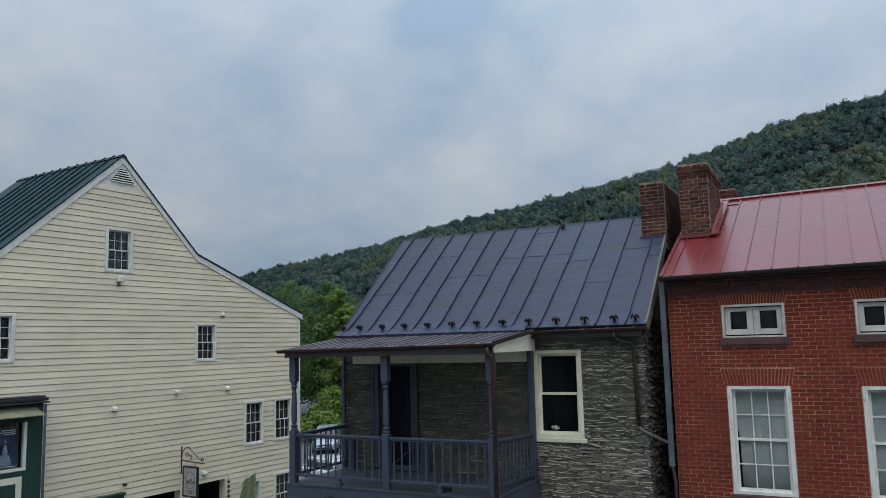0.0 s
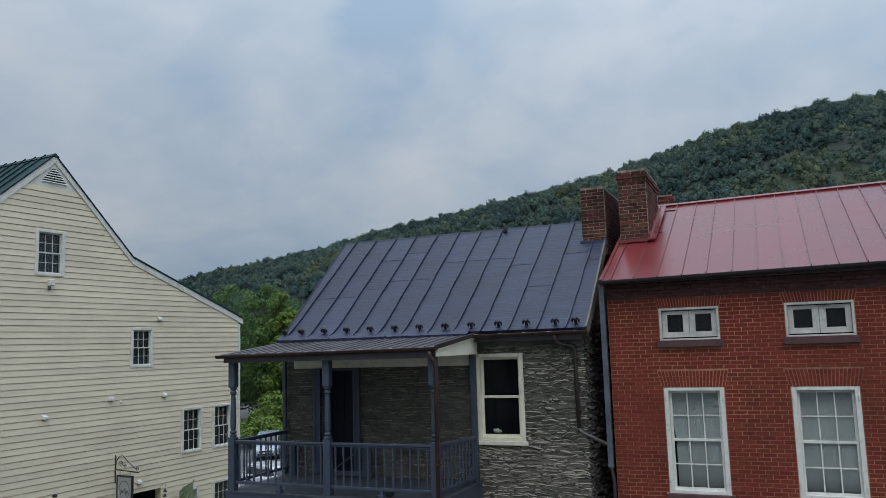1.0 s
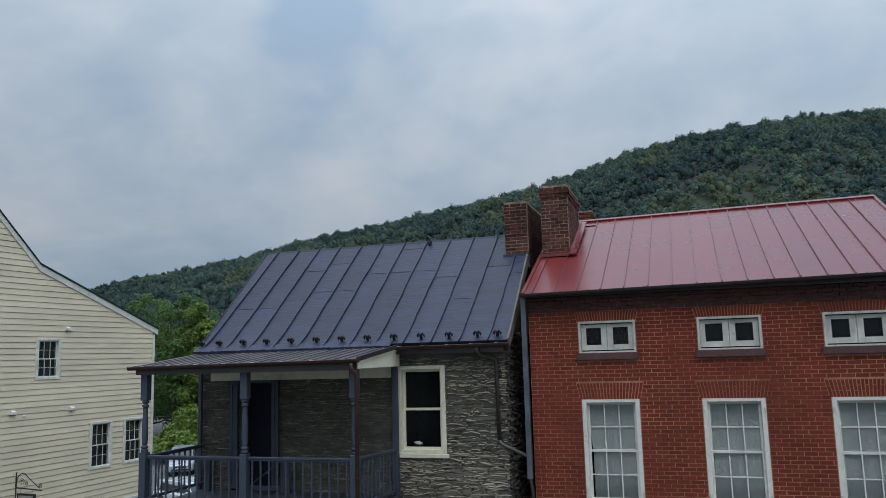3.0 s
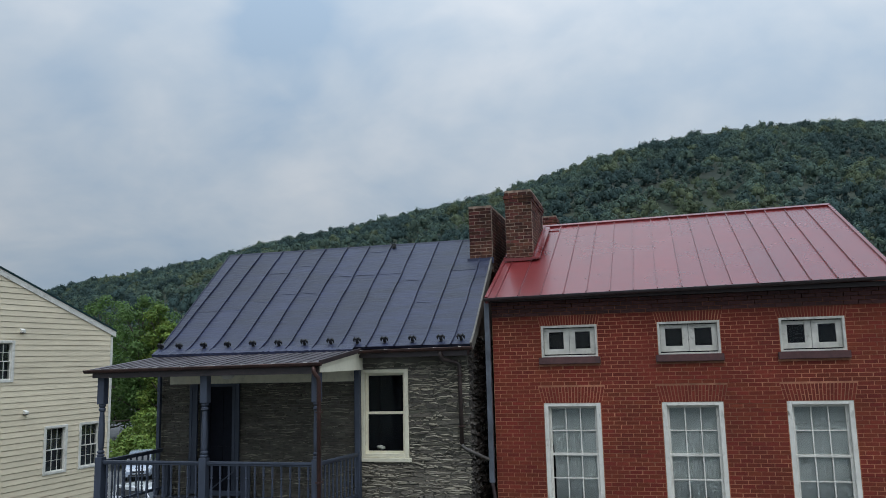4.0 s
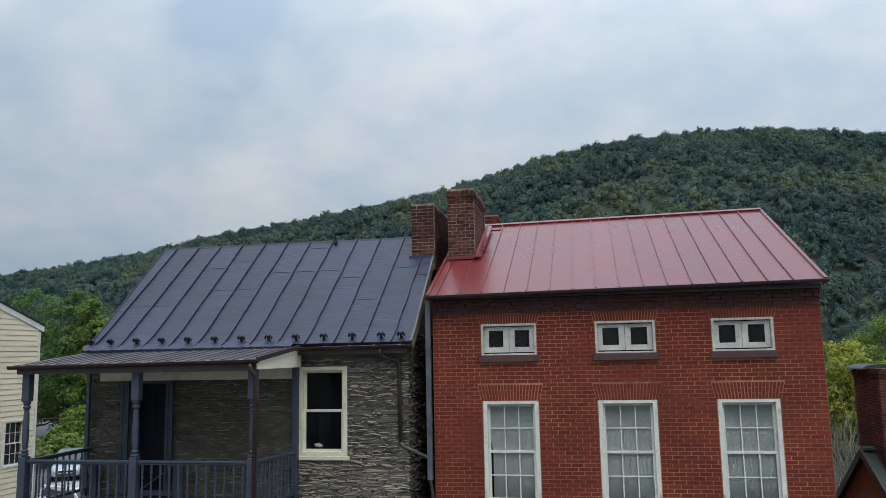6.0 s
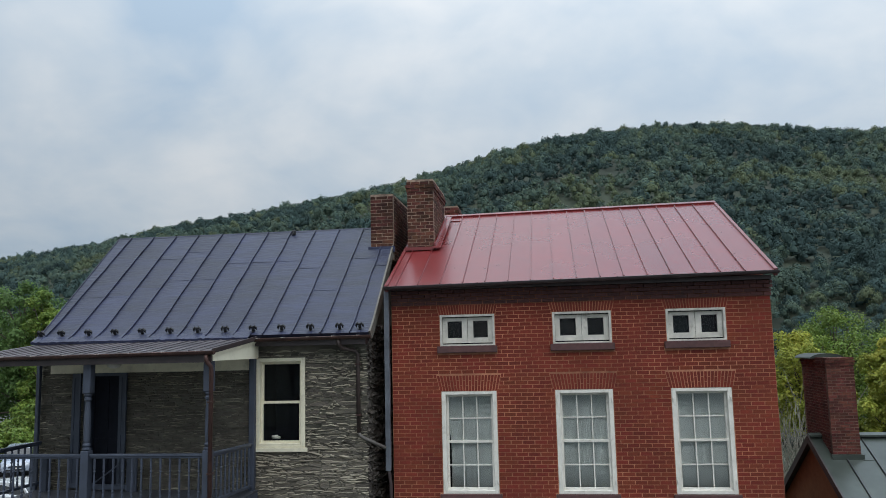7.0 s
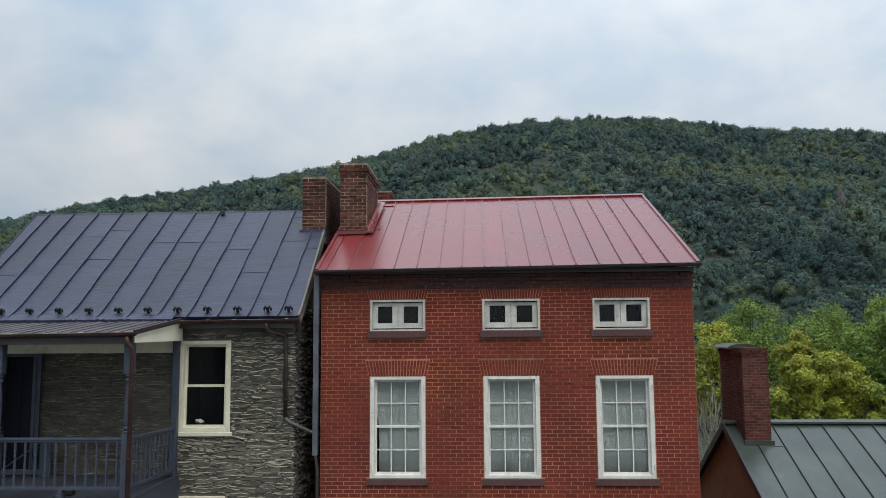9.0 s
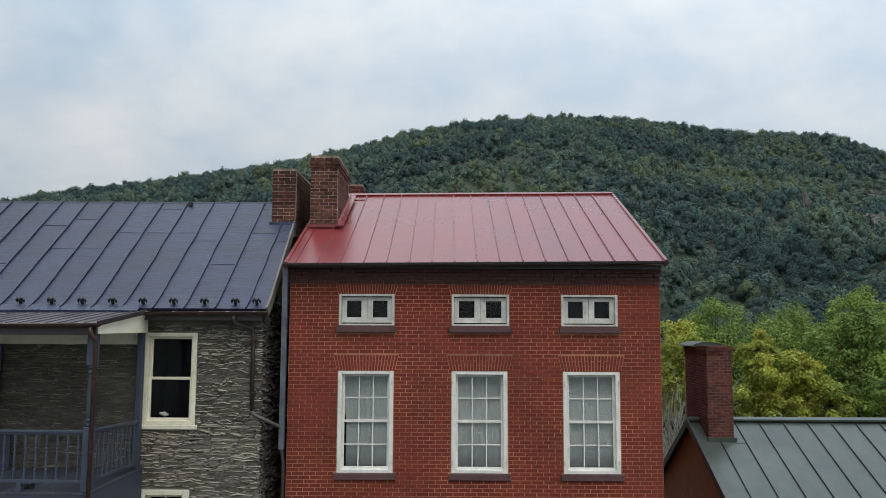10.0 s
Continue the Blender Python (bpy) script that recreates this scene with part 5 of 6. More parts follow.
def wall_fittings():
    # hooded vents
    for s, z in ((-3.33, 6.22), (-4.90, 4.10), (-3.11, 4.08), (-6.78, 3.80), (-3.93, 1.82)):
        bm = bmesh.new()
        for q in ([(s - 0.07, -0.02, z - 0.05), (s + 0.07, -0.02, z - 0.05), (s + 0.07, -0.02, z + 0.08), (s - 0.07, -0.02, z + 0.08)],):
            prism(bm, [yp(*p) for p in q], YM.to_3x3() @ Vector((0, 0.02, 0)))
        prism(bm, [yp(s - 0.06, -0.02, z + 0.07), yp(s - 0.06, -0.12, z + 0.02), yp(s - 0.06, -0.12, z - 0.04), yp(s - 0.06, -0.02, z - 0.03)], YM.to_3x3() @ Vector((0.12, 0, 0)))
        bmesh.ops.recalc_face_normals(bm, faces=bm.faces[:])
        v = tagged(part("wall_vent", bm, M_WHITE), "small white hooded vent on the clapboard wall", "vent", "vents on the clapboard wall")
        # dark plate added under the hood for the shade beneath it
        part("mouth", boxes((s - 0.05, s + 0.05, -0.11, -0.025, z - 0.055, z - 0.041), m=YM), M_DARK, v)
    bm = turned([(0.035, 0.0), (0.035, 0.02), (0.02, 0.03), (0.02, 0.055)], 10)
    bmesh.ops.transform(bm, verts=bm.verts[:], matrix=Matrix.Translation(yp(-4.56, -0.02, 4.00)) @ YM.to_3x3().to_4x4() @ pose(0, 0, 0, 90))
    tagged(part("pipe_cap", bm, M_WHITE), "small round white pipe cap on the clapboard wall", "pipe cap")
    lp = thing("wall_lamp", "white wall lamp under the gable window", "lamp", yp(-6.75, -0.05, 7.05))
    part("housing", boxes((-6.82, -6.68, -0.16, -0.02, 6.98, 7.14), m=YM, bevel=0.02), M_WHITE, lp)
    part("bracket", boxes((-6.80, -6.74, -0.10, -0.01, 6.88, 6.98), m=YM, bevel=0.01), M_GALV, lp)
    lp = thing("flood_lamp", "small dark flood lamp on the clapboard wall", "lamp", yp(-6.44, -0.05, 1.92))
    part("housing", boxes((-6.49, -6.41, -0.12, -0.02, 1.89, 1.95), m=YM, bevel=0.012), M_IRON, lp)
    # gable louvre
    z0, z1, sa, half = 9.53, 9.95, -6.71, 0.36
    pan = part("louvre", prism_bm(([yp(-7.42, -0.022, 9.40), yp(-5.98, -0.022, 9.40), yp(sa, -0.022, 10.15)], YM.to_3x3() @ Vector((0, 0.03, 0)))), M_WHITE, yellow_house, "white triangular gable louvre")
    for k in range(6):
        z = 9.57 + k * 0.06
        w = half * (z1 + 0.02 - z) / (z1 - z0)
        part("slat", prism_bm(([yp(sa - w, -0.024, z), yp(sa - w, -0.06, z + 0.0), yp(sa - w, -0.024, z + 0.035)], YM.to_3x3() @ Vector((2 * w, 0, 0)))), M_WHITE, pan)
        # solid panel: a dark strip above each slat is the gap's shade
        part("slot", prism_bm(([yp(sa - w, -0.0235, z + 0.032), yp(sa + w, -0.0235, z + 0.032), yp(sa + w * 0.9, -0.0235, z + 0.056), yp(sa - w * 0.9, -0.0235, z + 0.056)], YM.to_3x3() @ Vector((0, -0.004, 0)))), M_DARK, pan)


def shop_sign():
    sg = thing("hanging_sign", "pale grey shop sign hanging from a scrolled black iron bracket", "sign", yp(-4.7, -0.02, 2.3))
    s = -4.70
    bm = bmesh.new()
    tube(bm, [yp(s, -0.04, 1.92), yp(s, -0.04, 2.64)], 0.016, 6)
    tube(bm, [yp(s, -0.04, 2.27), yp(s, -0.92, 2.24)], 0.016, 6)
    arc = [yp(s, -0.05 - 0.24 * (1 - math.cos(a)), 2.36 + 0.27 * math.sin(a)) for a in [math.pi * k / 14 for k in range(0, 9)]]
    arc += [yp(s, -0.33 - 0.52 * k / 6, 2.62 - 0.33 * (k / 6) ** 0.9) for k in range(1, 7)]
    tube(bm, arc, 0.011, 6)
    for cy, cz, r0 in ((-0.25, 2.42, 0.085), (-0.40, 2.38, 0.06), (-0.86, 2.33, 0.055)):
        tube(bm, [yp(s, cy + r0 * (1 - k / 26) * math.cos(k * 0.5), cz + r0 * (1 - k / 26) * math.sin(k * 0.5)) for k in range(20)], 0.008, 5)
    part("bracket", bm, M_IRON, sg, "scrolled black iron bracket")
    for d in (-0.22, -0.60):
        bm = bmesh.new()
        tube(bm, [yp(s, d, 2.25), yp(s, d, 2.12)], 0.006, 5)
        part("chain", bm, M_IRON, sg)
    bd = part("board", boxes((s - 0.02, s + 0.02, -0.68, -0.14, 1.36, 2.12), m=YM, bevel=0.006), M_SIGN, sg, "pale grey sign board")
    part("board_frame", boxes((s - 0.028, s + 0.028, -0.70, -0.66, 1.34, 2.14), (s - 0.028, s + 0.028, -0.16, -0.12, 1.34, 2.14), (s - 0.028, s + 0.028, -0.66, -0.16, 2.10, 2.14), (s - 0.028, s + 0.028, -0.66, -0.16, 1.34, 1.38), m=YM), M_IRON, sg)
    # the lettering is not legible: plain strokes of its size, inside a thin oval
    bm = bmesh.new()
    e = s - 0.024
    tube(bm, [yp(e, -0.41 + 0.19 * math.cos(a), 1.78 + 0.22 * math.sin(a)) for a in [math.tau * k / 28 for k in range(25)]], 0.006, 4)
    part("oval", bm, M_GALV, bd)
    bm = bmesh.new()
    tube(bm, [yp(e, -0.23 - 0.34 * k / 90 + 0.022 * math.cos(k * 0.5), 1.73 + (0.085 if k < 14 or 52 < k < 66 else 0.034) * math.sin(k * 0.5 + 0.6)) for k in range(91)], 0.005, 4)
    part("text_stroke", bm, M_IRON, bd)
    for y0, y1, z0, z1 in ((-0.30, -0.52, 1.49, 1.51), (-0.33, -0.49, 1.44, 1.455)):
        part("text_bar", boxes((e - 0.003, e + 0.003, y1, y0, z0, z1), m=YM), M_IRON, bd)


def flag():
    fl = thing("flag", "green patterned garden flag on a slanting pole", "flag", yp(-3.0, 0, 1.2))
    bm = bmesh.new()
    a, b = yp(-3.05, 0.0, 1.15), yp(-2.75, -0.95, 1.78)
    tube(bm, [a, b], 0.012, 6)
    part("pole", bm, M_WHITE, fl)
    bm = bmesh.new()
    grid = []
    for i in range(13):
        p = a.lerp(b, 0.45 + 0.53 * i / 12)
        grid.append([bm.verts.new(p + Vector((-0.16 * k / 9 + 0.03 * math.sin(i * 0.9 + k * 0.35), 0.05 * math.cos(i * 0.8 + k * 0.4), -0.85 * k / 9))) for k in range(10)])
    for u, v in zip(grid, grid[1:]):
        for k in range(9):
            bm.faces.new((u[k], v[k], v[k + 1], u[k + 1]))
    bmesh.ops.solidify(bm, geom=bm.faces[:], thickness=0.004)
    part("cloth", bm, M_FLAG, fl, "green and pale patterned cloth", True)
    bl = thing("hanging_bells", "string of black iron bells hanging on the wall", "bells", yp(-3.14, -0.1, 1.2))
    bm = bmesh.new()
    tube(bm, [yp(-3.14, -0.02, 1.62), yp(-3.14, -0.16, 1.66), yp(-3.14, -0.16, 0.9)], 0.008, 5)
    part("rod", bm, M_IRON, bl)
    for k in range(5):
        bm = turned([(0.012, 0.075), (0.035, 0.05), (0.042, 0.02), (0.055, 0.0)], 10)
        for v in bm.verts:
            v.co += yp(-3.14, -0.16, 1.44 - 0.13 * k)
        part("bell", bm, M_IRON, bl)


def shopfront():
    sf = thing("shopfront", "dark green wooden shopfront bay with a display window", "shopfront", yp(-10.7, -0.2, 0))
    R, F = -8.80, -0.36
    L = -12.3
    wx0, wx1, wz0, wz1 = L + 0.3, R - 0.36, 2.70, 3.74
    part("body", boxes((L, L + 0.3, F, 0.0, -0.5, 4.18), (wx1, R, F, -0.02, -0.5, 4.18), (L + 0.3, wx1, F, -0.02, wz1, 4.18), (L + 0.3, wx1, F, -0.02, -0.5, wz0), m=YM, bevel=0.01), M_GREENPAINT, sf)
    part("cornice", boxes((L, R + 0.03, F - 0.14, -0.02, 4.18, 4.25), (L, R + 0.0, F - 0.08, -0.02, 4.25, 4.29), (L, R + 0.05, F - 0.17, -0.02, 4.13, 4.165), m=YM, bevel=0.008), M_IRON, sf)
    q = [yp(L, F - 0.01, 4.04), yp(R - 0.20, F - 0.01, 4.04), yp(R - 0.10, F - 0.26, 3.86), yp(L, F - 0.26, 3.86)]
    part("awning", prism_bm((q, (0, 0, 0.02))), M_AWNING, sf, "pale olive cloth awning")
    part("display_frame", boxes((wx1 - 0.06, wx1, F + 0.0, F + 0.1, wz0, wz1), (wx0, wx1 - 0.06, F, F + 0.1, wz0, wz0 + 0.06), (wx1 - 0.74, wx1 - 0.70, F, F + 0.1, wz0 + 0.06, wz1), m=YM), M_WHITE, sf)
    g = part("pane", boxes((wx0, wx1 - 0.06, F + 0.05, F + 0.056, wz0 + 0.06, wz1), m=YM), M_GLASS, sf)
    g.visible_shadow = False
    part("backing", boxes((wx0, wx1, -0.012, -0.004, wz0, wz1), m=YM), M_DARK, sf)
    po = thing("poster", "blue and white poster in the shop window", "poster", yp(-9.85, -0.15, 2.4))
    part("sheet", boxes((wx1 - 0.62, wx1 - 0.14, F + 0.10, F + 0.105, wz0 + 0.12, wz1 - 0.1), m=YM), M_POSTER, po)
    gown = [(0.0, 0.56), (0.035, 0.50), (0.03, 0.40), (0.07, 0.28), (0.13, 0.14), (0.19, 0.0)]
    ring = [(-0.41 - dx, z) for dx, z in gown] + [(-0.41 + dx * 0.8, z) for dx, z in gown[::-1]]
    part("shape", prism_bm(([yp(wx1 + x, F + 0.097, wz0 + 0.14 + z) for x, z in ring], YM.to_3x3() @ Vector((0, -0.003, 0)))), M_PRINT, po, "pale blue bell-shaped print")
    for sgn in (-1, 1):
        bm = bmesh.new()
        tube(bm, [yp(wx1 - 0.42, F + 0.094, wz0 + 0.62), yp(wx1 - 0.42 + sgn * 0.09, F + 0.094, wz0 + 0.52), yp(wx1 - 0.42 + sgn * 0.06, F + 0.094, wz0 + 0.36)], 0.012, 4)
        part("stroke", bm, M_IRON, po)
    bm = bmesh.new()
    for k in range(5):
        cx, cz = wx1 - 0.12 - 0.13 * k, wz1 - 0.03
        tube(bm, [yp(cx + (0.07 - 0.004 * i) * math.cos(i * 0.55 + k), F + 0.07, cz + (0.05 - 0.003 * i) * math.sin(i * 0.55 + k)) for i in range(14)], 0.012, 5)
    part("scrollwork", bm, M_IRON, sf, "black scrolled ironwork over the display")
    for k, (w, z) in enumerate(((0.30, 0.875), (0.38, 0.83), (0.26, 0.79), (0.34, 0.10))):
        part("text_bar", boxes((wx1 - 0.20 - w, wx1 - 0.20, F + 0.093, F + 0.096, wz0 + z, wz0 + z + 0.022), m=YM), M_CURTAIN, po)
    part("panel", boxes((L + 0.3, R - 0.44, F - 0.012, F, 1.5, 2.58), m=YM, bevel=0.004), M_CREAM, sf, "cream lower panel")
    part("inset", boxes((R - 0.98, R - 0.58, F - 0.02, F - 0.013, 1.7, 2.44), m=YM), M_GREENPAINT, sf)
    part("fascia", boxes((-9.0, -6.53, -0.16, -0.02, 1.45, 1.70), (-9.0, -6.50, -0.20, -0.02, 1.70, 1.76), m=YM, bevel=0.006), M_GREENPAINT, sf, "dark green fascia over the shop entrance")
    bm = bmesh.new()
    tube(bm, [yp(R + 0.03, F - 0.02, 4.10), yp(R + 0.04, F + 0.0, 3.0), yp(R + 0.04, F + 0.0, 1.75), yp(R + 0.12, F + 0.05, 1.62), yp(R + 0.3, F + 0.1, 1.55)], 0.030, 8)
    part("downspout", bm, M_GALV, sf, "grey-green drain pipe", True)
    part("pilaster", boxes((-4.70, -4.42, -0.05, 0.0, -0.5, 1.80), m=YM, bevel=0.01), M_CREAM, yellow_house)


M_SIGN = material("sign_paint", (0.40, 0.39, 0.37), (0.30, 0.29, 0.28), 6, 0.6, wear=0.2, wear_scale=3)
M_FLAG = material("flag_cloth", (0.15, 0.24, 0.07), (0.55, 0.58, 0.44), 14, 0.8, wear=0.2)
M_AWNING = material("olive_awning", (0.25, 0.24, 0.14), (0.20, 0.19, 0.11), 8, 0.8)
M_POSTER = material("poster_print", (0.035, 0.045, 0.085), (0.12, 0.15, 0.26), 4, 0.4)
M_PRINT = material("pale_print", (0.55, 0.60, 0.72), (0.30, 0.36, 0.52), 7, 0.4)
wall_fittings()
shop_sign()
flag()
shopfront()


# ---------------------------------------------------------------- trees
def make_tree(name, at, height, spread, mat, label, seed, leaves=7000, size=0.22, lean=(0, 0), low=0.25):
    rng = random.Random(seed)
    x0, y0, z0 = at
    tr = thing(name, label, "tree", at)
    bm = bmesh.new()
    top = Vector((x0 + lean[0], y0 + lean[1], z0 + height * 0.86))
    base = Vector((x0, y0, z0))
    tube(bm, [base - Vector((0, 0, 0.4)), base.lerp(top, 0.3) + Vector((0.1, 0, 0)), base.lerp(top, 0.65), top], [height * 0.022, height * 0.017, height * 0.011, 0.03], 8)
    lobes = []
    n = 52
    for i in range(n):
        u = low + (0.92 - low) * (i + 0.5) / n
        a = i * 2.399 + rng.uniform(-0.4, 0.4)
        env = math.sin(math.pi * min(1, (u - low + 0.12) / (1.06 - low)) ** 0.95) ** 0.6
        r = spread * env * rng.uniform(0.2, 1.2)
        p = base.lerp(top, u * 0.85)
        q = Vector((base.x + (top.x - base.x) * u + r * math.cos(a), base.y + (top.y - base.y) * u + r * math.sin(a), z0 + height * u + rng.uniform(-0.06, 0.05) * height))
        tube(bm, [p, p.lerp(q, 0.5) + Vector((0, 0, -0.15)), q], [height * 0.008, height * 0.005, 0.015], 5)
        lobes.append((q, spread * rng.uniform(0.13, 0.30) * (0.65 + 0.35 * env)))
    lobes.append((Vector((top.x, top.y, z0 + height * 0.95)), spread * 0.16))
    lobes.append((Vector((base.x, base.y, z0 + height * 0.6)), spread * 0.38))
    lobes.append((Vector((base.x, base.y, z0 + height * (0.35 + low * 0.3))), spread * 0.42))
    part("trunk", bm, M_BARK, tr, "", True)
    nr = np.random.default_rng(seed)
    w = np.array([l[1] ** 2 for l in lobes])
    pick = nr.choice(len(lobes), leaves, p=w / w.sum())
    cen = np.array([l[0][:] for l in lobes])[pick]
    rad = np.array([l[1] for l in lobes])[pick]
    d = nr.normal(size=(leaves, 3))
    d /= np.linalg.norm(d, axis=1)[:, None]
    # twig clusters: leaves gather round a few hundred points of each lobe
    cl = nr.integers(0, 60, leaves)
    cd = np.random.default_rng(seed + 1).normal(size=(len(lobes), 60, 3))
    cd /= np.linalg.norm(cd, axis=2)[:, :, None]
    d = 0.4 * d + cd[pick, cl] + np.array([0, 0, 0.35])
    d /= np.linalg.norm(d, axis=1)[:, None]
    rr = rad * (0.35 + 0.85 * nr.random(leaves) ** 0.6) * nr.uniform(0.85, 1.15, leaves)
    c = cen + d * rr[:, None] * np.array([1, 1, 0.85])
    nrm = d * 0.9 + nr.normal(size=(leaves, 3)) * 0.45 + np.array([0, 0, 0.35])
    nrm /= np.linalg.norm(nrm, axis=1)[:, None]
    a = np.cross(nrm, nr.normal(size=(leaves, 3)))
    a /= np.linalg.norm(a, axis=1)[:, None]
    b = np.cross(nrm, a)
    s = size * nr.uniform(0.6, 1.3, leaves)[:, None]
    V = np.stack([c - a * s, c + b * s * 0.7 + a * s * 0.5, c - b * s * 0.7 + a * s * 0.5], 1).reshape(-1, 3)
    me = bpy.data.meshes.new("crown")
    me.vertices.add(len(V)), me.loops.add(3 * leaves), me.polygons.add(leaves)
    me.vertices.foreach_set("co", V.ravel())
    me.loops.foreach_set("vertex_index", np.arange(3 * leaves))
    me.polygons.foreach_set("loop_start", np.arange(0, 3 * leaves, 3))
    me.update(), me.validate()
    place("crown", me, mat, tr)
    return tr


GREEN_TREE, YELLOW_TREE = "green broadleaf tree in full summer leaf", "yellowing broadleaf tree behind the houses"
M_LEAF_MID = material("mid_green_leaves", (0.21, 0.29, 0.052), (0.112, 0.180, 0.040), 0.5, 0.6, island=0.25, hue=0.02, wear=0.3, wear_scale=0.35, spec=0.25, through=0.3)
M_LEAF_DARK = material("dark_green_leaves", (0.140, 0.225, 0.060), (0.074, 0.136, 0.042), 0.5, 0.65, island=0.22, hue=0.012, wear=0.3, wear_scale=0.35, spec=0.25, through=0.35)
TREES = [(-55, 69, 15.0, 5.2, M_LEAF_DARK), (-49, 67, 14.6, 4.6, M_LEAF_DARK), (-46.3, 66.3, 13.7, 3.0, M_LEAF_MID), (-40, 72, 13.0, 4.5, M_LEAF),
         (-56, 82, 14, 5.5, M_LEAF_DARK), (-48, 80, 13, 5.2, M_LEAF_DARK), (-38, 80, 12, 5.2, M_LEAF_DARK), (-34, 84, 12, 5, M_LEAF)]
for i, (x, y, h, sp, mt) in enumerate(TREES):
    make_tree("tree", (x, y, land(x, y)), h, sp, mt, GREEN_TREE, 20 + i, 19000, 0.15, low=0.1)
make_tree("shrub", (-41.5, 60, -2.3), 3.6, 1.7, M_LEAF, "light green shrub beside the car park", 41, 3500, 0.16, low=0.1)
make_tree("shrub", (-44.5, 62, -2.3), 3.2, 1.7, M_LEAF, "light green shrub beside the car park", 42, 3000, 0.16, low=0.1)
for x, y, h, sd in ((-37.9, 51.5, 2.3, 43), (-39.4, 52.0, 2.6, 44)):
    make_tree("shrub", (x, y, land(x, y)), h, 1.7, M_LEAF, "light green shrub beside the car park", sd, 3500, 0.14, low=0.1)
TREES_R = [(17.5, 58, 7.8, 3.4, M_LEAF_YELLOW), (21.5, 62, 9.4, 5.0, M_LEAF), (27.0, 60, 9.2, 5.0, M_LEAF), (31.5, 58, 10.6, 4.0, M_LEAF),
           (35.5, 61, 9.4, 4.2, M_LEAF_MID), (40.0, 58, 9.4, 4.6, M_LEAF), (19.0, 47, 7.4, 2.2, M_LEAF_YELLOW), (22.2, 48.5, 5.9, 2.3, M_LEAF_YELLOW), (26.4, 50.5, 9.5, 3.3, M_LEAF),
           (28.5, 47, 6.8, 3.2, M_LEAF_MID), (33.0, 46, 6.9, 3.4, M_LEAF_MID), (14.5, 60, 6.4, 3.0, M_LEAF), (45, 64, 10, 4.5, M_LEAF)]
for i, (x, y, h, sp, mt) in enumerate(TREES_R):
    make_tree("tree", (x, y, land(x, y)), h, sp, mt, YELLOW_TREE if mt == M_LEAF_YELLOW else GREEN_TREE, 60 + i, 30000, 0.10, low=0.12)


def bare_shrub(at, seed):
    rng = random.Random(seed)
    sh = thing("bare_shrub", "leafless shrub with pale grey twigs", "shrub", at)
    for i in range(34):
        bm = bmesh.new()
        p = Vector(at) + Vector((rng.uniform(-0.4, 0.4), rng.uniform(-0.4, 0.4), 0))
        d = Vector((rng.uniform(-0.2, 0.2), rng.uniform(-0.2, 0.2), 1)).normalized()
        pts, rad = [p], [0.035]
        L = rng.uniform(3.2, 5.2)
        for k in range(1, 7):
            d = (d + Vector((rng.uniform(-0.2, 0.2), rng.uniform(-0.2, 0.2), 0.02))).normalized()
            pts.append(pts[-1] + d * L / 6)
            rad.append(0.035 * (1 - k / 6.5))
            if k > 2:
                e = (d + Vector((rng.uniform(-0.6, 0.6), rng.uniform(-0.6, 0.6), 0.2))).normalized()
                tube(bm, [pts[-1], pts[-1] + e * 0.45, pts[-1] + e * 0.85 + Vector((0, 0, 0.12))], [0.012, 0.008, 0.004], 4)
        tube(bm, pts, rad, 5)
        part("stem", bm, M_TWIG, sh)


M_TWIG = material("pale_twigs", (0.25, 0.235, 0.19), (0.15, 0.14, 0.11), 6, 0.9)
bare_shrub((8.9, 29.5, land(8.9, 29.5)), 3)
bare_shrub((8.2, 30.5, land(8.2, 30.5)), 4)


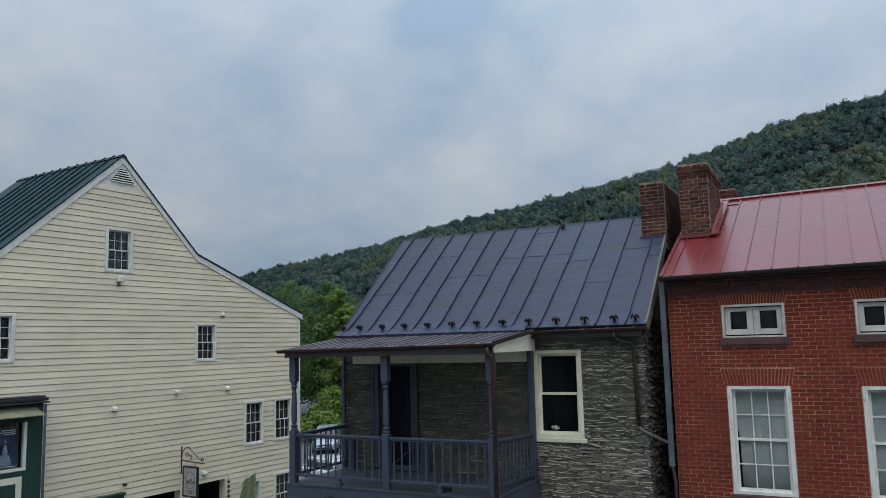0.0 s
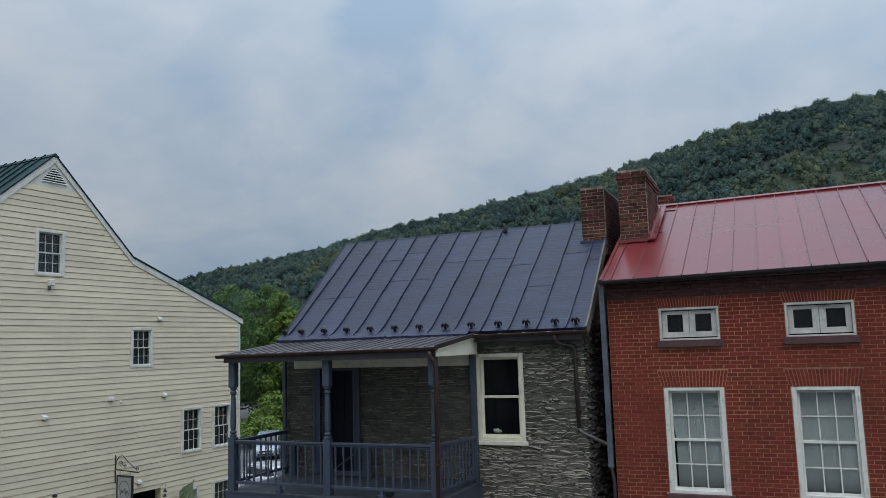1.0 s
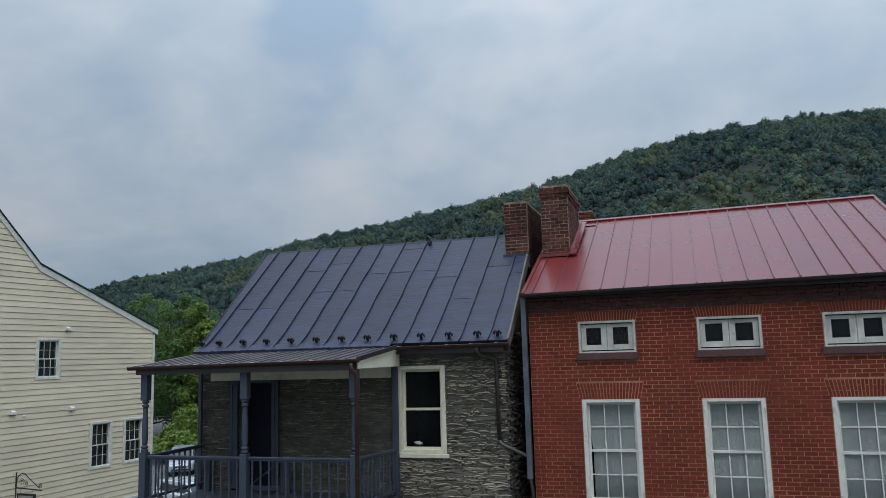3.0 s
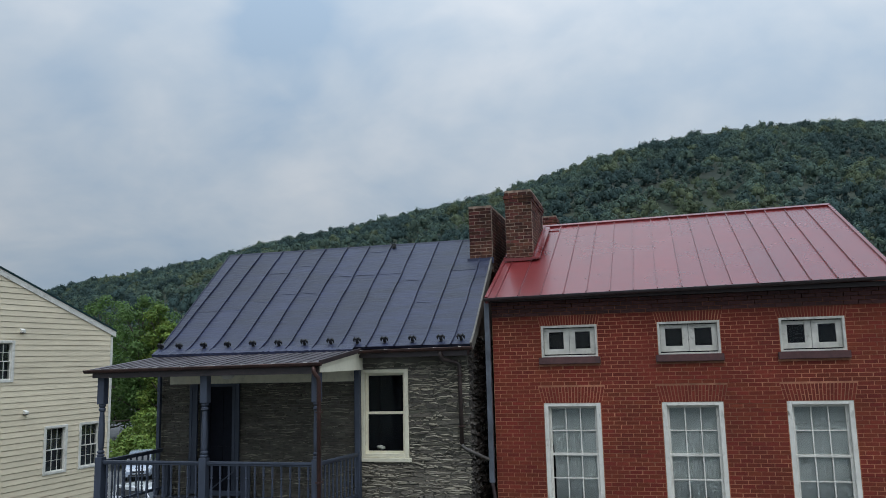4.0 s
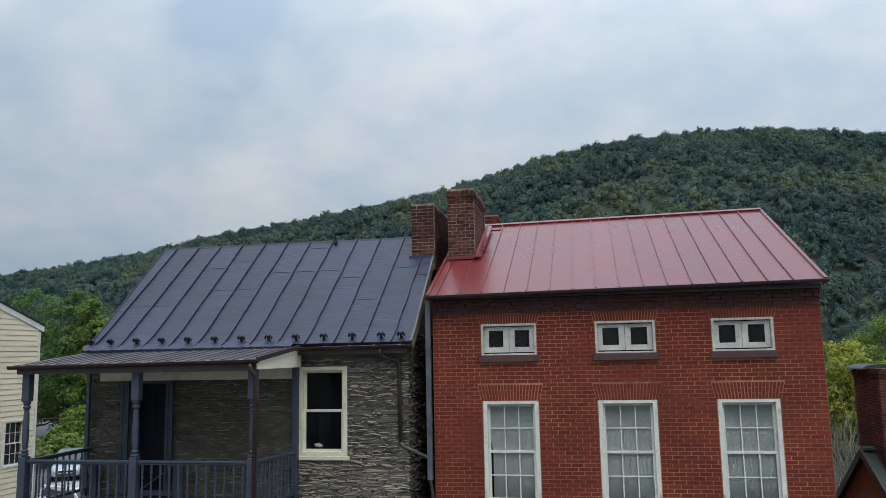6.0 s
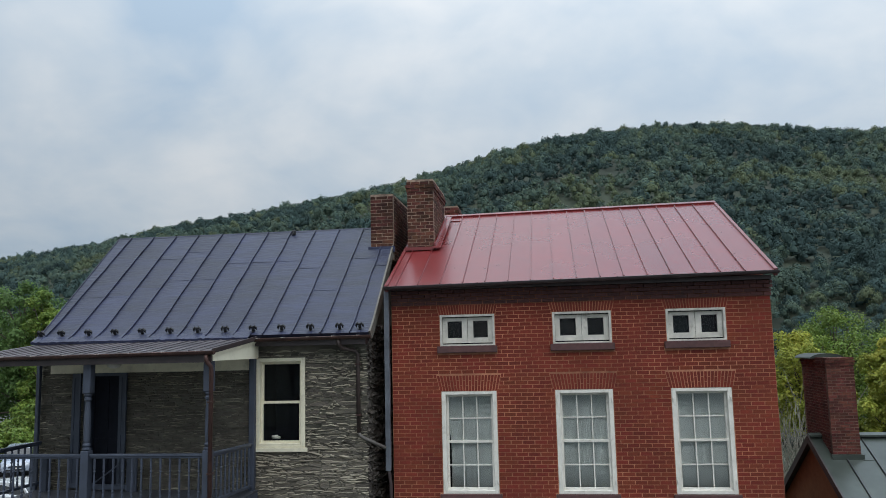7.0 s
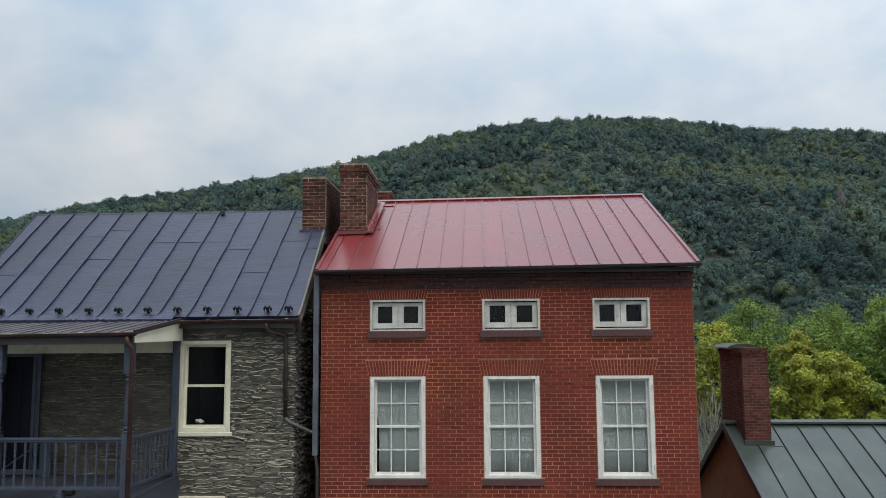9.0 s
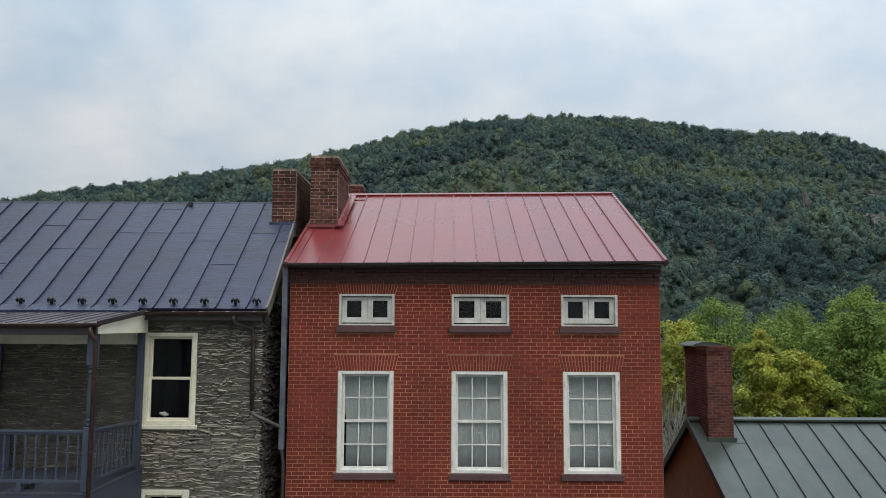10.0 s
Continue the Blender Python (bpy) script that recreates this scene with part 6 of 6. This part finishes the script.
# ---------------------------------------------------------------- parked cars
def make_car(name, label, m, paint, L=4.6, W=1.82, H=1.68, suv=True):
    """Nose towards +x of m, wheels on its z = 0."""
    car = new(name)
    car.matrix_basis = m
    tagged(car, label, "car", "parked cars")
    hood, belt = 0.98 if suv else 0.86, 0.98 if suv else 0.88

    def loft(rows, inset):
        """Cross-sections along x: (x, z bottom, z top, half width)."""
        bm = bmesh.new()
        rings = []
        for x, z0, z1, hw in rows:
            r = min(inset, (z1 - z0) * 0.4)
            rings.append([bm.verts.new(m @ Vector(p)) for p in ((x, -hw + r, z0), (x, hw - r, z0), (x, hw, z0 + r), (x, hw, z1 - r), (x, hw - r, z1), (x, -hw + r, z1), (x, -hw, z1 - r), (x, -hw, z0 + r))])
        for u, v in zip(rings, rings[1:]):
            for k in range(8):
                bm.faces.new((u[k], u[(k + 1) % 8], v[(k + 1) % 8], v[k]))
        bm.faces.new(rings[0][::-1]), bm.faces.new(rings[-1])
        bmesh.ops.recalc_face_normals(bm, faces=bm.faces[:])
        return bm

    hw = W / 2
    sub = lambda n, bm, mt, par=car, lab="", sm=False: part_in(n, bm, mt, par, lab, sm, m)
    body = sub("body", loft([(-L / 2, 0.42, belt - 0.12, hw - 0.10), (-L / 2 + 0.12, 0.30, belt, hw - 0.03), (-L * 0.2, 0.26, belt, hw), (L * 0.2, 0.26, belt, hw), (L / 2 - 0.5, 0.28, hood - 0.03, hw - 0.03), (L / 2 - 0.1, 0.30, hood - 0.14, hw - 0.09), (L / 2, 0.36, hood - 0.32, hw - 0.16)], 0.09), paint)
    sub("cabin", loft([(-L / 2 + 0.15, belt, belt + 0.06, hw - 0.10), (-L / 2 + 0.35, belt, H - 0.04, hw - 0.20), (-L * 0.1, belt, H, hw - 0.18), (L * 0.12, belt, H - 0.05, hw - 0.20), (L * 0.28, belt - 0.02, belt + 0.05, hw - 0.10)], 0.05), paint)
    gl = M_CARGLASS
    sub("windscreen", loft([(L * 0.145, belt + 0.06, H - 0.11, hw - 0.235), (L * 0.275, belt + 0.05, belt + 0.10, hw - 0.14)], 0.02), gl)
    for s in (-1, 1):
        bm = bmesh.new()
        q = [(-L / 2 + 0.50, belt + 0.05), (L * 0.20, belt + 0.05), (L * 0.11, H - 0.14), (-L / 2 + 0.58, H - 0.14)]
        prism(bm, [m @ Vector((x, s * (hw - 0.13 - 0.12 * (z - belt) / (H - belt)), z)) for x, z in q], m.to_3x3() @ Vector((0, s * 0.02, 0)))
        bmesh.ops.recalc_face_normals(bm, faces=bm.faces[:])
        sub("side_window", bm, gl)
        sub("headlight", boxes((L / 2 - 0.14, L / 2 - 0.03, s * (hw - 0.32) - 0.16, s * (hw - 0.32) + 0.14, hood - 0.36, hood - 0.22), m=m, bevel=0.02), M_LAMPGLASS)
        sub("mirror", boxes((L * 0.2, L * 0.2 + 0.1, s * (hw + 0.06) - 0.09, s * (hw + 0.06) + 0.09, belt, belt + 0.13), m=m, bevel=0.02), paint)
        for x in (-L * 0.30, L * 0.31):
            bm = bmesh.new()
            ring = [(x + 0.34 * math.cos(k * math.tau / 20), 0.34 + 0.34 * math.sin(k * math.tau / 20)) for k in range(20)]
            prism(bm, [m @ Vector((a, s * (hw - 0.20), c)) for a, c in ring], m.to_3x3() @ Vector((0, s * 0.21, 0)))
            bmesh.ops.recalc_face_normals(bm, faces=bm.faces[:])
            wh = sub("tyre", bm, M_TYRE)
            bm = bmesh.new()
            ring = [(x + 0.21 * math.cos(k * math.tau / 16), 0.34 + 0.21 * math.sin(k * math.tau / 16)) for k in range(16)]
            prism(bm, [m @ Vector((a, s * (hw + 0.006), c)) for a, c in ring], m.to_3x3() @ Vector((0, s * 0.012, 0)))
            bmesh.ops.recalc_face_normals(bm, faces=bm.faces[:])
            sub("rim", bm, M_GALV, wh)
    sub("grille", boxes((L / 2 - 0.04, L / 2 + 0.006, -0.42, 0.42, hood - 0.42, hood - 0.30), (L / 2 - 0.04, L / 2 + 0.012, -0.55, 0.55, 0.38, 0.48), m=m), M_IRON)
    sub("plate", boxes((L / 2, L / 2 + 0.018, -0.15, 0.15, 0.50, 0.58), m=m), M_WHITE)
    return car


def part_in(name, bm, mat, parent, label, smooth, m):
    me = bpy.data.meshes.new(name)
    bm.to_mesh(me), bm.free()
    ob = place(name, me, mat, None, label, smooth)
    ob.parent = parent
    if parent.type == "EMPTY":
        ob.matrix_parent_inverse = m.inverted()
    return ob


M_CARGLASS = material("car_glass", (0.015, 0.018, 0.02), (0.02, 0.022, 0.025), 4, 0.08, wear=0.05)
M_LAMPGLASS = material("headlight_glass", (0.55, 0.57, 0.6), (0.45, 0.47, 0.5), 8, 0.1)
M_CARWHITE = material("white_car_paint", (0.56, 0.57, 0.58), (0.53, 0.54, 0.55), 3, 0.25, wear=0.05, coat=0.5)
M_CARSILVER = material("silver_blue_car_paint", (0.32, 0.36, 0.43), (0.29, 0.33, 0.40), 3, 0.25, wear=0.05, coat=0.5)
M_CARGREY = material("grey_car_paint", (0.10, 0.11, 0.13), (0.09, 0.10, 0.12), 3, 0.25, wear=0.05, coat=0.5)
M_TYRE = material("tyre_rubber", (0.02, 0.02, 0.02), (0.03, 0.03, 0.03), 20, 0.9)
make_car("car", "silver-blue sport utility car parked in the lot", pose(-34.3, 46.9, -2.29, 0, 0, -58), M_CARSILVER)
make_car("car", "white saloon car parked in the lot", pose(-25.4, 35.5, -2.29, 0, 0, -20), M_CARWHITE, 4.5, 1.8, 1.45, False)
make_car("car", "dark grey car parked in the lot", pose(-30.9, 46.5, -2.29, 0, 0, -58), M_CARGREY, 4.4, 1.8, 1.5, False)


# ---------------------------------------------------------------- rock faces on the hill
def crag(x, y, w, h, seed):
    bm = bmesh.new()
    bmesh.ops.create_icosphere(bm, subdivisions=4, radius=1.0)
    block = lambda c: math.copysign(abs(c) ** 0.55, c)
    for v in bm.verts:
        d = v.co.normalized()
        k = 0.74 + 0.34 * noise.noise(Vector((d.x * 2.6 + seed, d.y * 2.6, d.z * 0.9))) + 0.26 * noise.noise(Vector((d.x * 9.0, d.y * 9.0 + seed, d.z * 1.6))) + 0.08 * noise.noise(Vector((d.x * 5.0, seed, d.z * 14.0)))
        v.co = Vector((block(d.x) * w * k + x, block(d.y) * w * 0.6 * k + y, block(d.z) * h * k + land(x, y) + h * 0.3))
    return tagged(part("crag", bm, M_ROCK), "bare grey-brown rock face among the hillside trees", "rock", "rock faces")


for row in CRAGS:
    crag(*row)


# ---------------------------------------------------------------- bricks of the front
def unit_brick(seed):
    """Five faces of a brick a metre in each way, slightly uneven; it is scaled to size."""
    rng = random.Random(seed)
    j = lambda a: a + rng.uniform(-0.02, 0.02)
    v = [(j(x), y + (rng.uniform(-0.03, 0.03) if y == 0 else 0), j(z)) for z in (0, 1) for y in (0, 1) for x in (0, 1)]
    return v, ((0, 1, 5, 4), (0, 4, 6, 2), (1, 3, 7, 5), (4, 5, 7, 6), (0, 2, 3, 1))


def lay_bricks():
    units = []
    for k in range(5):
        v, f = unit_brick(k)
        me = bpy.data.meshes.new("brick")
        me.from_pydata(v, [], f)
        me.materials.append(M_BRICK)
        units.append((v, f, me))
    rng = random.Random(11)
    V, F, CV, CF = [], [], [], []

    def lay(x0, x1, y, z0, z1, single, V=V, F=F):
        k = rng.randrange(5)
        v, f, me = units[k]
        yy = y + rng.uniform(-0.002, 0.001)
        if single:
            place("brick", me, None, brick_wall, m=Matrix.LocRotScale((x0, yy, z0), None, (x1 - x0, 0.06, z1 - z0)))
        else:
            n = len(V)
            V.extend([(x0 + (x1 - x0) * a, yy + 0.06 * b, z0 + (z1 - z0) * c) for a, b, c in v])
            F.extend([tuple(n + i for i in q) for q in f])

    C, P, gap = 0.0698, 0.2135, 0.0115
    top = 5.952
    holes = [(x - 0.005, x + w + 0.005, TZ0 - 0.118, TZ1) for x, w in TALL] + [(x - 0.004, x + w + 0.004, SZ0 - 0.125, SZ1) for x, w in SMALL]
    holes += [(x - 0.05, x + w + 0.04, SZ0 - 0.125, SZ0) for x, w in SMALL] + [(x - 0.05, x + w + 0.05, TZ0 - 0.118, TZ0) for x, w in TALL]
    arches = [(x - 0.02, x + w + 0.02, TZ1, 4.665, 0.065, 20, 2) for x, w in TALL] + [(x - 0.015, x + w + 0.015, SZ1, 5.944, 0.045, 22, 1) for x, w in SMALL]
    n = int(top / C)
    for i in range(-n, 4):
        z0 = top + i * C
        if z0 < 0:
            continue
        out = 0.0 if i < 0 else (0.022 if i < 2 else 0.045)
        z1 = min(z0 + C - gap, 6.22)
        mid = (z0 + z1) / 2
        spans = [(BX0, BX1 + out)]
        cut = [h for h in holes if h[2] < z1 - 0.012 and h[3] > z0 + 0.012]
        for a, b, za, zb, fl, *_ in arches:
            if za < mid < zb:
                e = fl * (mid - za) / (zb - za)
                cut.append((a - e, b + e, za, zb))
        for h in cut:
            spans = [q for s, e in spans for q in ((s, min(e, h[0])), (max(s, h[1]), e)) if q[1] - q[0] > 0.015]
        off = (i % 2) * P / 2 + rng.uniform(-0.012, 0.012)
        edges = [BX0 + off + P * k + rng.uniform(-0.006, 0.006) for k in range(-1, 35)]
        for s, e in spans:
            cutx = [s] + [x for x in edges if s + 0.045 < x < e - 0.045] + [e]
            for a, b in zip(cutx, cutx[1:]):
                single = 4.66 < mid < 5.95 and (-0.9 < (a + b) / 2 < 0.06 or 1.15 < (a + b) / 2 < 2.05) and out == 0
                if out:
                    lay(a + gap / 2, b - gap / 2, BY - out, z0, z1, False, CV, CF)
                else:
                    lay(a + gap / 2, b - gap / 2, BY, z0, z1, single)
    # flat arches of tapered bricks set on end
    for a, b, za, zb, fl, cnt, tiers in arches:
        for k in range(cnt):
            u0, u1 = k / cnt, (k + 1) / cnt
            g = 0.0075
            cutz = [za, zb] if tiers == 1 else [za, za + (zb - za) * (0.36 if k % 2 else 0.66), zb]
            for q0, q1 in zip(cutz, cutz[1:]):
                pts = []
                for zz in (q0 + 0.004, q1 - 0.004):
                    e = fl * (zz - za) / (zb - za)
                    pts.append((a - e + (b - a + 2 * e) * u0 + g, a - e + (b - a + 2 * e) * u1 - g, zz))
                (l0, r0, w0), (l1, r1, w1) = pts
                yv = BY + rng.uniform(-0.004, 0.001)
                me = bpy.data.meshes.new("arch_brick")
                me.from_pydata([(l0, yv, w0), (r0, yv, w0), (r1, yv, w1), (l1, yv, w1), (l0, yv + 0.05, w0), (r0, yv + 0.05, w0), (r1, yv + 0.05, w1), (l1, yv + 0.05, w1)], [], [(0, 1, 2, 3), (0, 3, 7, 4), (1, 5, 6, 2), (3, 2, 6, 7), (0, 4, 5, 1)])
                place("arch_brick", me, M_BRICK, brick_wall)
    join_pieces("brickwork", V, F, M_BRICK, brick_wall)
    # the corbelled courses are a darker brick than the wall below
    join_pieces("corbel_course", CV, CF, M_CORBEL_BRICK, brick_wall, "dark corbelled top courses")


# ---------------------------------------------------------------- rubble of the stone house
def lay_stones(x0, x1, z0, z1, holes, seed, to_world, parent, single, amp=0.036, course=(0.020, 0.075), ridge=0.9, fine=1.0, proud=0.034, fat_range=(0.6, 1.35), mat=None):
    """Flat stones between wavy bed joints, proud of the mortar, with ridged pointing smeared along their upper edges."""
    rng = random.Random(seed)
    V, F, RV, RF = [], [], [], []
    mat = mat or M_STONE
    beds = [z0]
    while beds[-1] < z1:
        beds.append(beds[-1] + rng.choice((course[0], 0.032, 0.042, 0.055, course[1])) * fine * rng.uniform(0.85, 1.15))

    def bed(k, x):
        return beds[k] + amp * noise.noise(Vector((x * 2.6, k * 3.3, seed))) + 0.7 * amp * noise.noise(Vector((x * 7.5, k * 1.3, seed + 9)))

    made = 0
    taken = []                      # stretches of the next course filled by a tall stone
    for k in range(len(beds) - 1):
        x = x0 - rng.uniform(0, 0.2)
        blocked, taken = taken, []
        while x < x1:
            L = rng.choice((0.08, 0.13, 0.18, 0.25, 0.34, 0.5)) * fine * rng.uniform(0.8, 1.2)
            a, b = max(x, x0), min(x + L, x1)
            x += L
            mz = (beds[k] + beds[k + 1]) / 2
            if b - a < 0.05 or beds[k] < z0 - 0.03 or beds[k + 1] > z1 + 0.05:
                continue
            for t0, t1 in blocked:
                if t0 < (a + b) / 2 < t1:
                    b = a
                elif t0 <= a < t1:
                    a = t1
                elif t0 < b <= t1:
                    b = t0
            top = k + 1
            if rng.random() < 0.12 and L > 0.13 and k + 2 < len(beds) and beds[k + 2] - beds[k] < 0.17 and beds[k + 2] < z1:
                top = k + 2
            for h in holes:
                if h[2] - 0.02 < (beds[k + 1] if top > k + 1 else mz) < h[3] + 0.02 or h[2] - 0.02 < mz < h[3] + 0.02:
                    if a < h[0] < b:
                        b = h[0]
                    elif a < h[1] < b:
                        a = h[1]
                    elif h[0] <= a and b <= h[1]:
                        b = a
            if b - a < 0.04:
                continue
            if top == k + 2:
                taken.append((a, b))
            n = 5
            g = rng.uniform(0.004, 0.010)
            depth = rng.uniform(0.004, proud)
            tilt_s = rng.uniform(-0.012, 0.012)
            skew0, skew1 = rng.uniform(-0.02, 0.02), rng.uniform(-0.02, 0.02)
            low, high = [], []
            for i in range(n):
                u = i / (n - 1)
                xx = a + g + (b - a - 2 * g) * u
                zl, zh = bed(k, xx) + g * rng.uniform(0.2, 1.0), bed(top, xx) - g * rng.uniform(0.2, 1.0)
                if zh - zl < 0.014:
                    zh = zl + 0.014
                if i in (0, n - 1):
                    zm = (zl + zh) / 2
                    zl, zh = zm + (zl - zm) * rng.uniform(0.55, 1.0), zm + (zh - zm) * rng.uniform(0.55, 1.0)
                sk = skew0 if i == 0 else skew1 if i == n - 1 else 0
                low.append((xx - sk, zl)), high.append((xx + sk, zh))
            ring = low + high[::-1]
            cx, cz = sum(p[0] for p in ring) / len(ring), sum(p[1] for p in ring) / len(ring)
            verts = [to_world(p[0], p[1], 0.022) for p in ring]
            for i, p in enumerate(ring):
                inset, out = (0.10, rng.uniform(0.95, 1.15)) if i < n else (0.24, rng.uniform(0.6, 0.95))
                verts.append(to_world(p[0] + (cx - p[0]) * 0.05, p[1] + (cz - p[1]) * inset, -depth * out + tilt_s * (p[0] - cx) / (b - a)))
            m = len(ring)
            faces = [(i, (i + 1) % m, m + (i + 1) % m, m + i) for i in range(m)]
            faces += [(m + i, m + i + 1, m + m - 2 - i, m + m - 1 - i) for i in range(n - 1)]
            if single and made < 300 and beds[k] > 2.15:
                me = bpy.data.meshes.new("stone")
                me.from_pydata(verts, [], faces)
                place("stone", me, mat, parent)
                made += 1
            else:
                s = len(V)
                V.extend(verts)
                F.extend([tuple(s + i for i in f) for f in faces])
            # pointing: a rounded ridge along the upper edge, thick and thin, missing here and there
            if rng.random() < ridge:
                s = len(RV)
                fat = rng.uniform(*fat_range)
                cutoff = [0, n] if rng.random() < 0.6 else rng.choice(([0, n - 1], [1, n], [0, n - 2]))
                pts = high[cutoff[0]:cutoff[1]]
                for i, (px, pz) in enumerate(pts):
                    w = fat * rng.uniform(0.65, 1.25) * (0.45 if i in (0, len(pts) - 1) else 1)
                    d = depth * 0.7
                    for dz, dd in ((0.016, 0.012), (0.011, -d - 0.008), (0.0, -d - 0.016), (-0.009, -d - 0.010), (-0.011, -d * 0.5 + 0.004)):
                        RV.append(to_world(px, pz + dz * w, dd * w if dd < -d else dd))
                for i in range(len(pts) - 1):
                    for c in range(4):
                        o = s + i * 5 + c
                        RF.append((o, o + 5, o + 6, o + 1))
    if V:
        join_pieces("stonework", V, F, mat, parent)
    join_pieces("pointing", RV, RF, M_LIME, parent, "pale ridged lime pointing")


front_map = lambda u, z, d: (u, SY + d, z)
side_map = lambda u, z, d: (SX1 - d, SY + u, z)
frame_holes = [(-5.38, -4.43, 3.37, 5.05), (-5.37, -4.48, 0.7, 2.33), (-8.76, -8.02, 2.72, 4.85)]
lay_stones(-5.45, SX1 + 0.03, 0.0, 5.16, frame_holes, 3, front_map, stone_front, True, 0.045, fine=0.9, ridge=0.95, proud=0.028)
# wall under the porch roof, in the rubble that carries its shade
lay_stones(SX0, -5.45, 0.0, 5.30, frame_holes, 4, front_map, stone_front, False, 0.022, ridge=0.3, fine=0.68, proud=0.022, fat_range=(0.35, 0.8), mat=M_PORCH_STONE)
lay_stones(0.02, 3.2, 0.0, 5.6, [], 5, side_map, stone_side, False, 0.04, (0.03, 0.085), 0.05, fine=0.8, proud=0.05, fat_range=(0.4, 0.8), mat=M_SIDE_STONE)
lay_bricks()
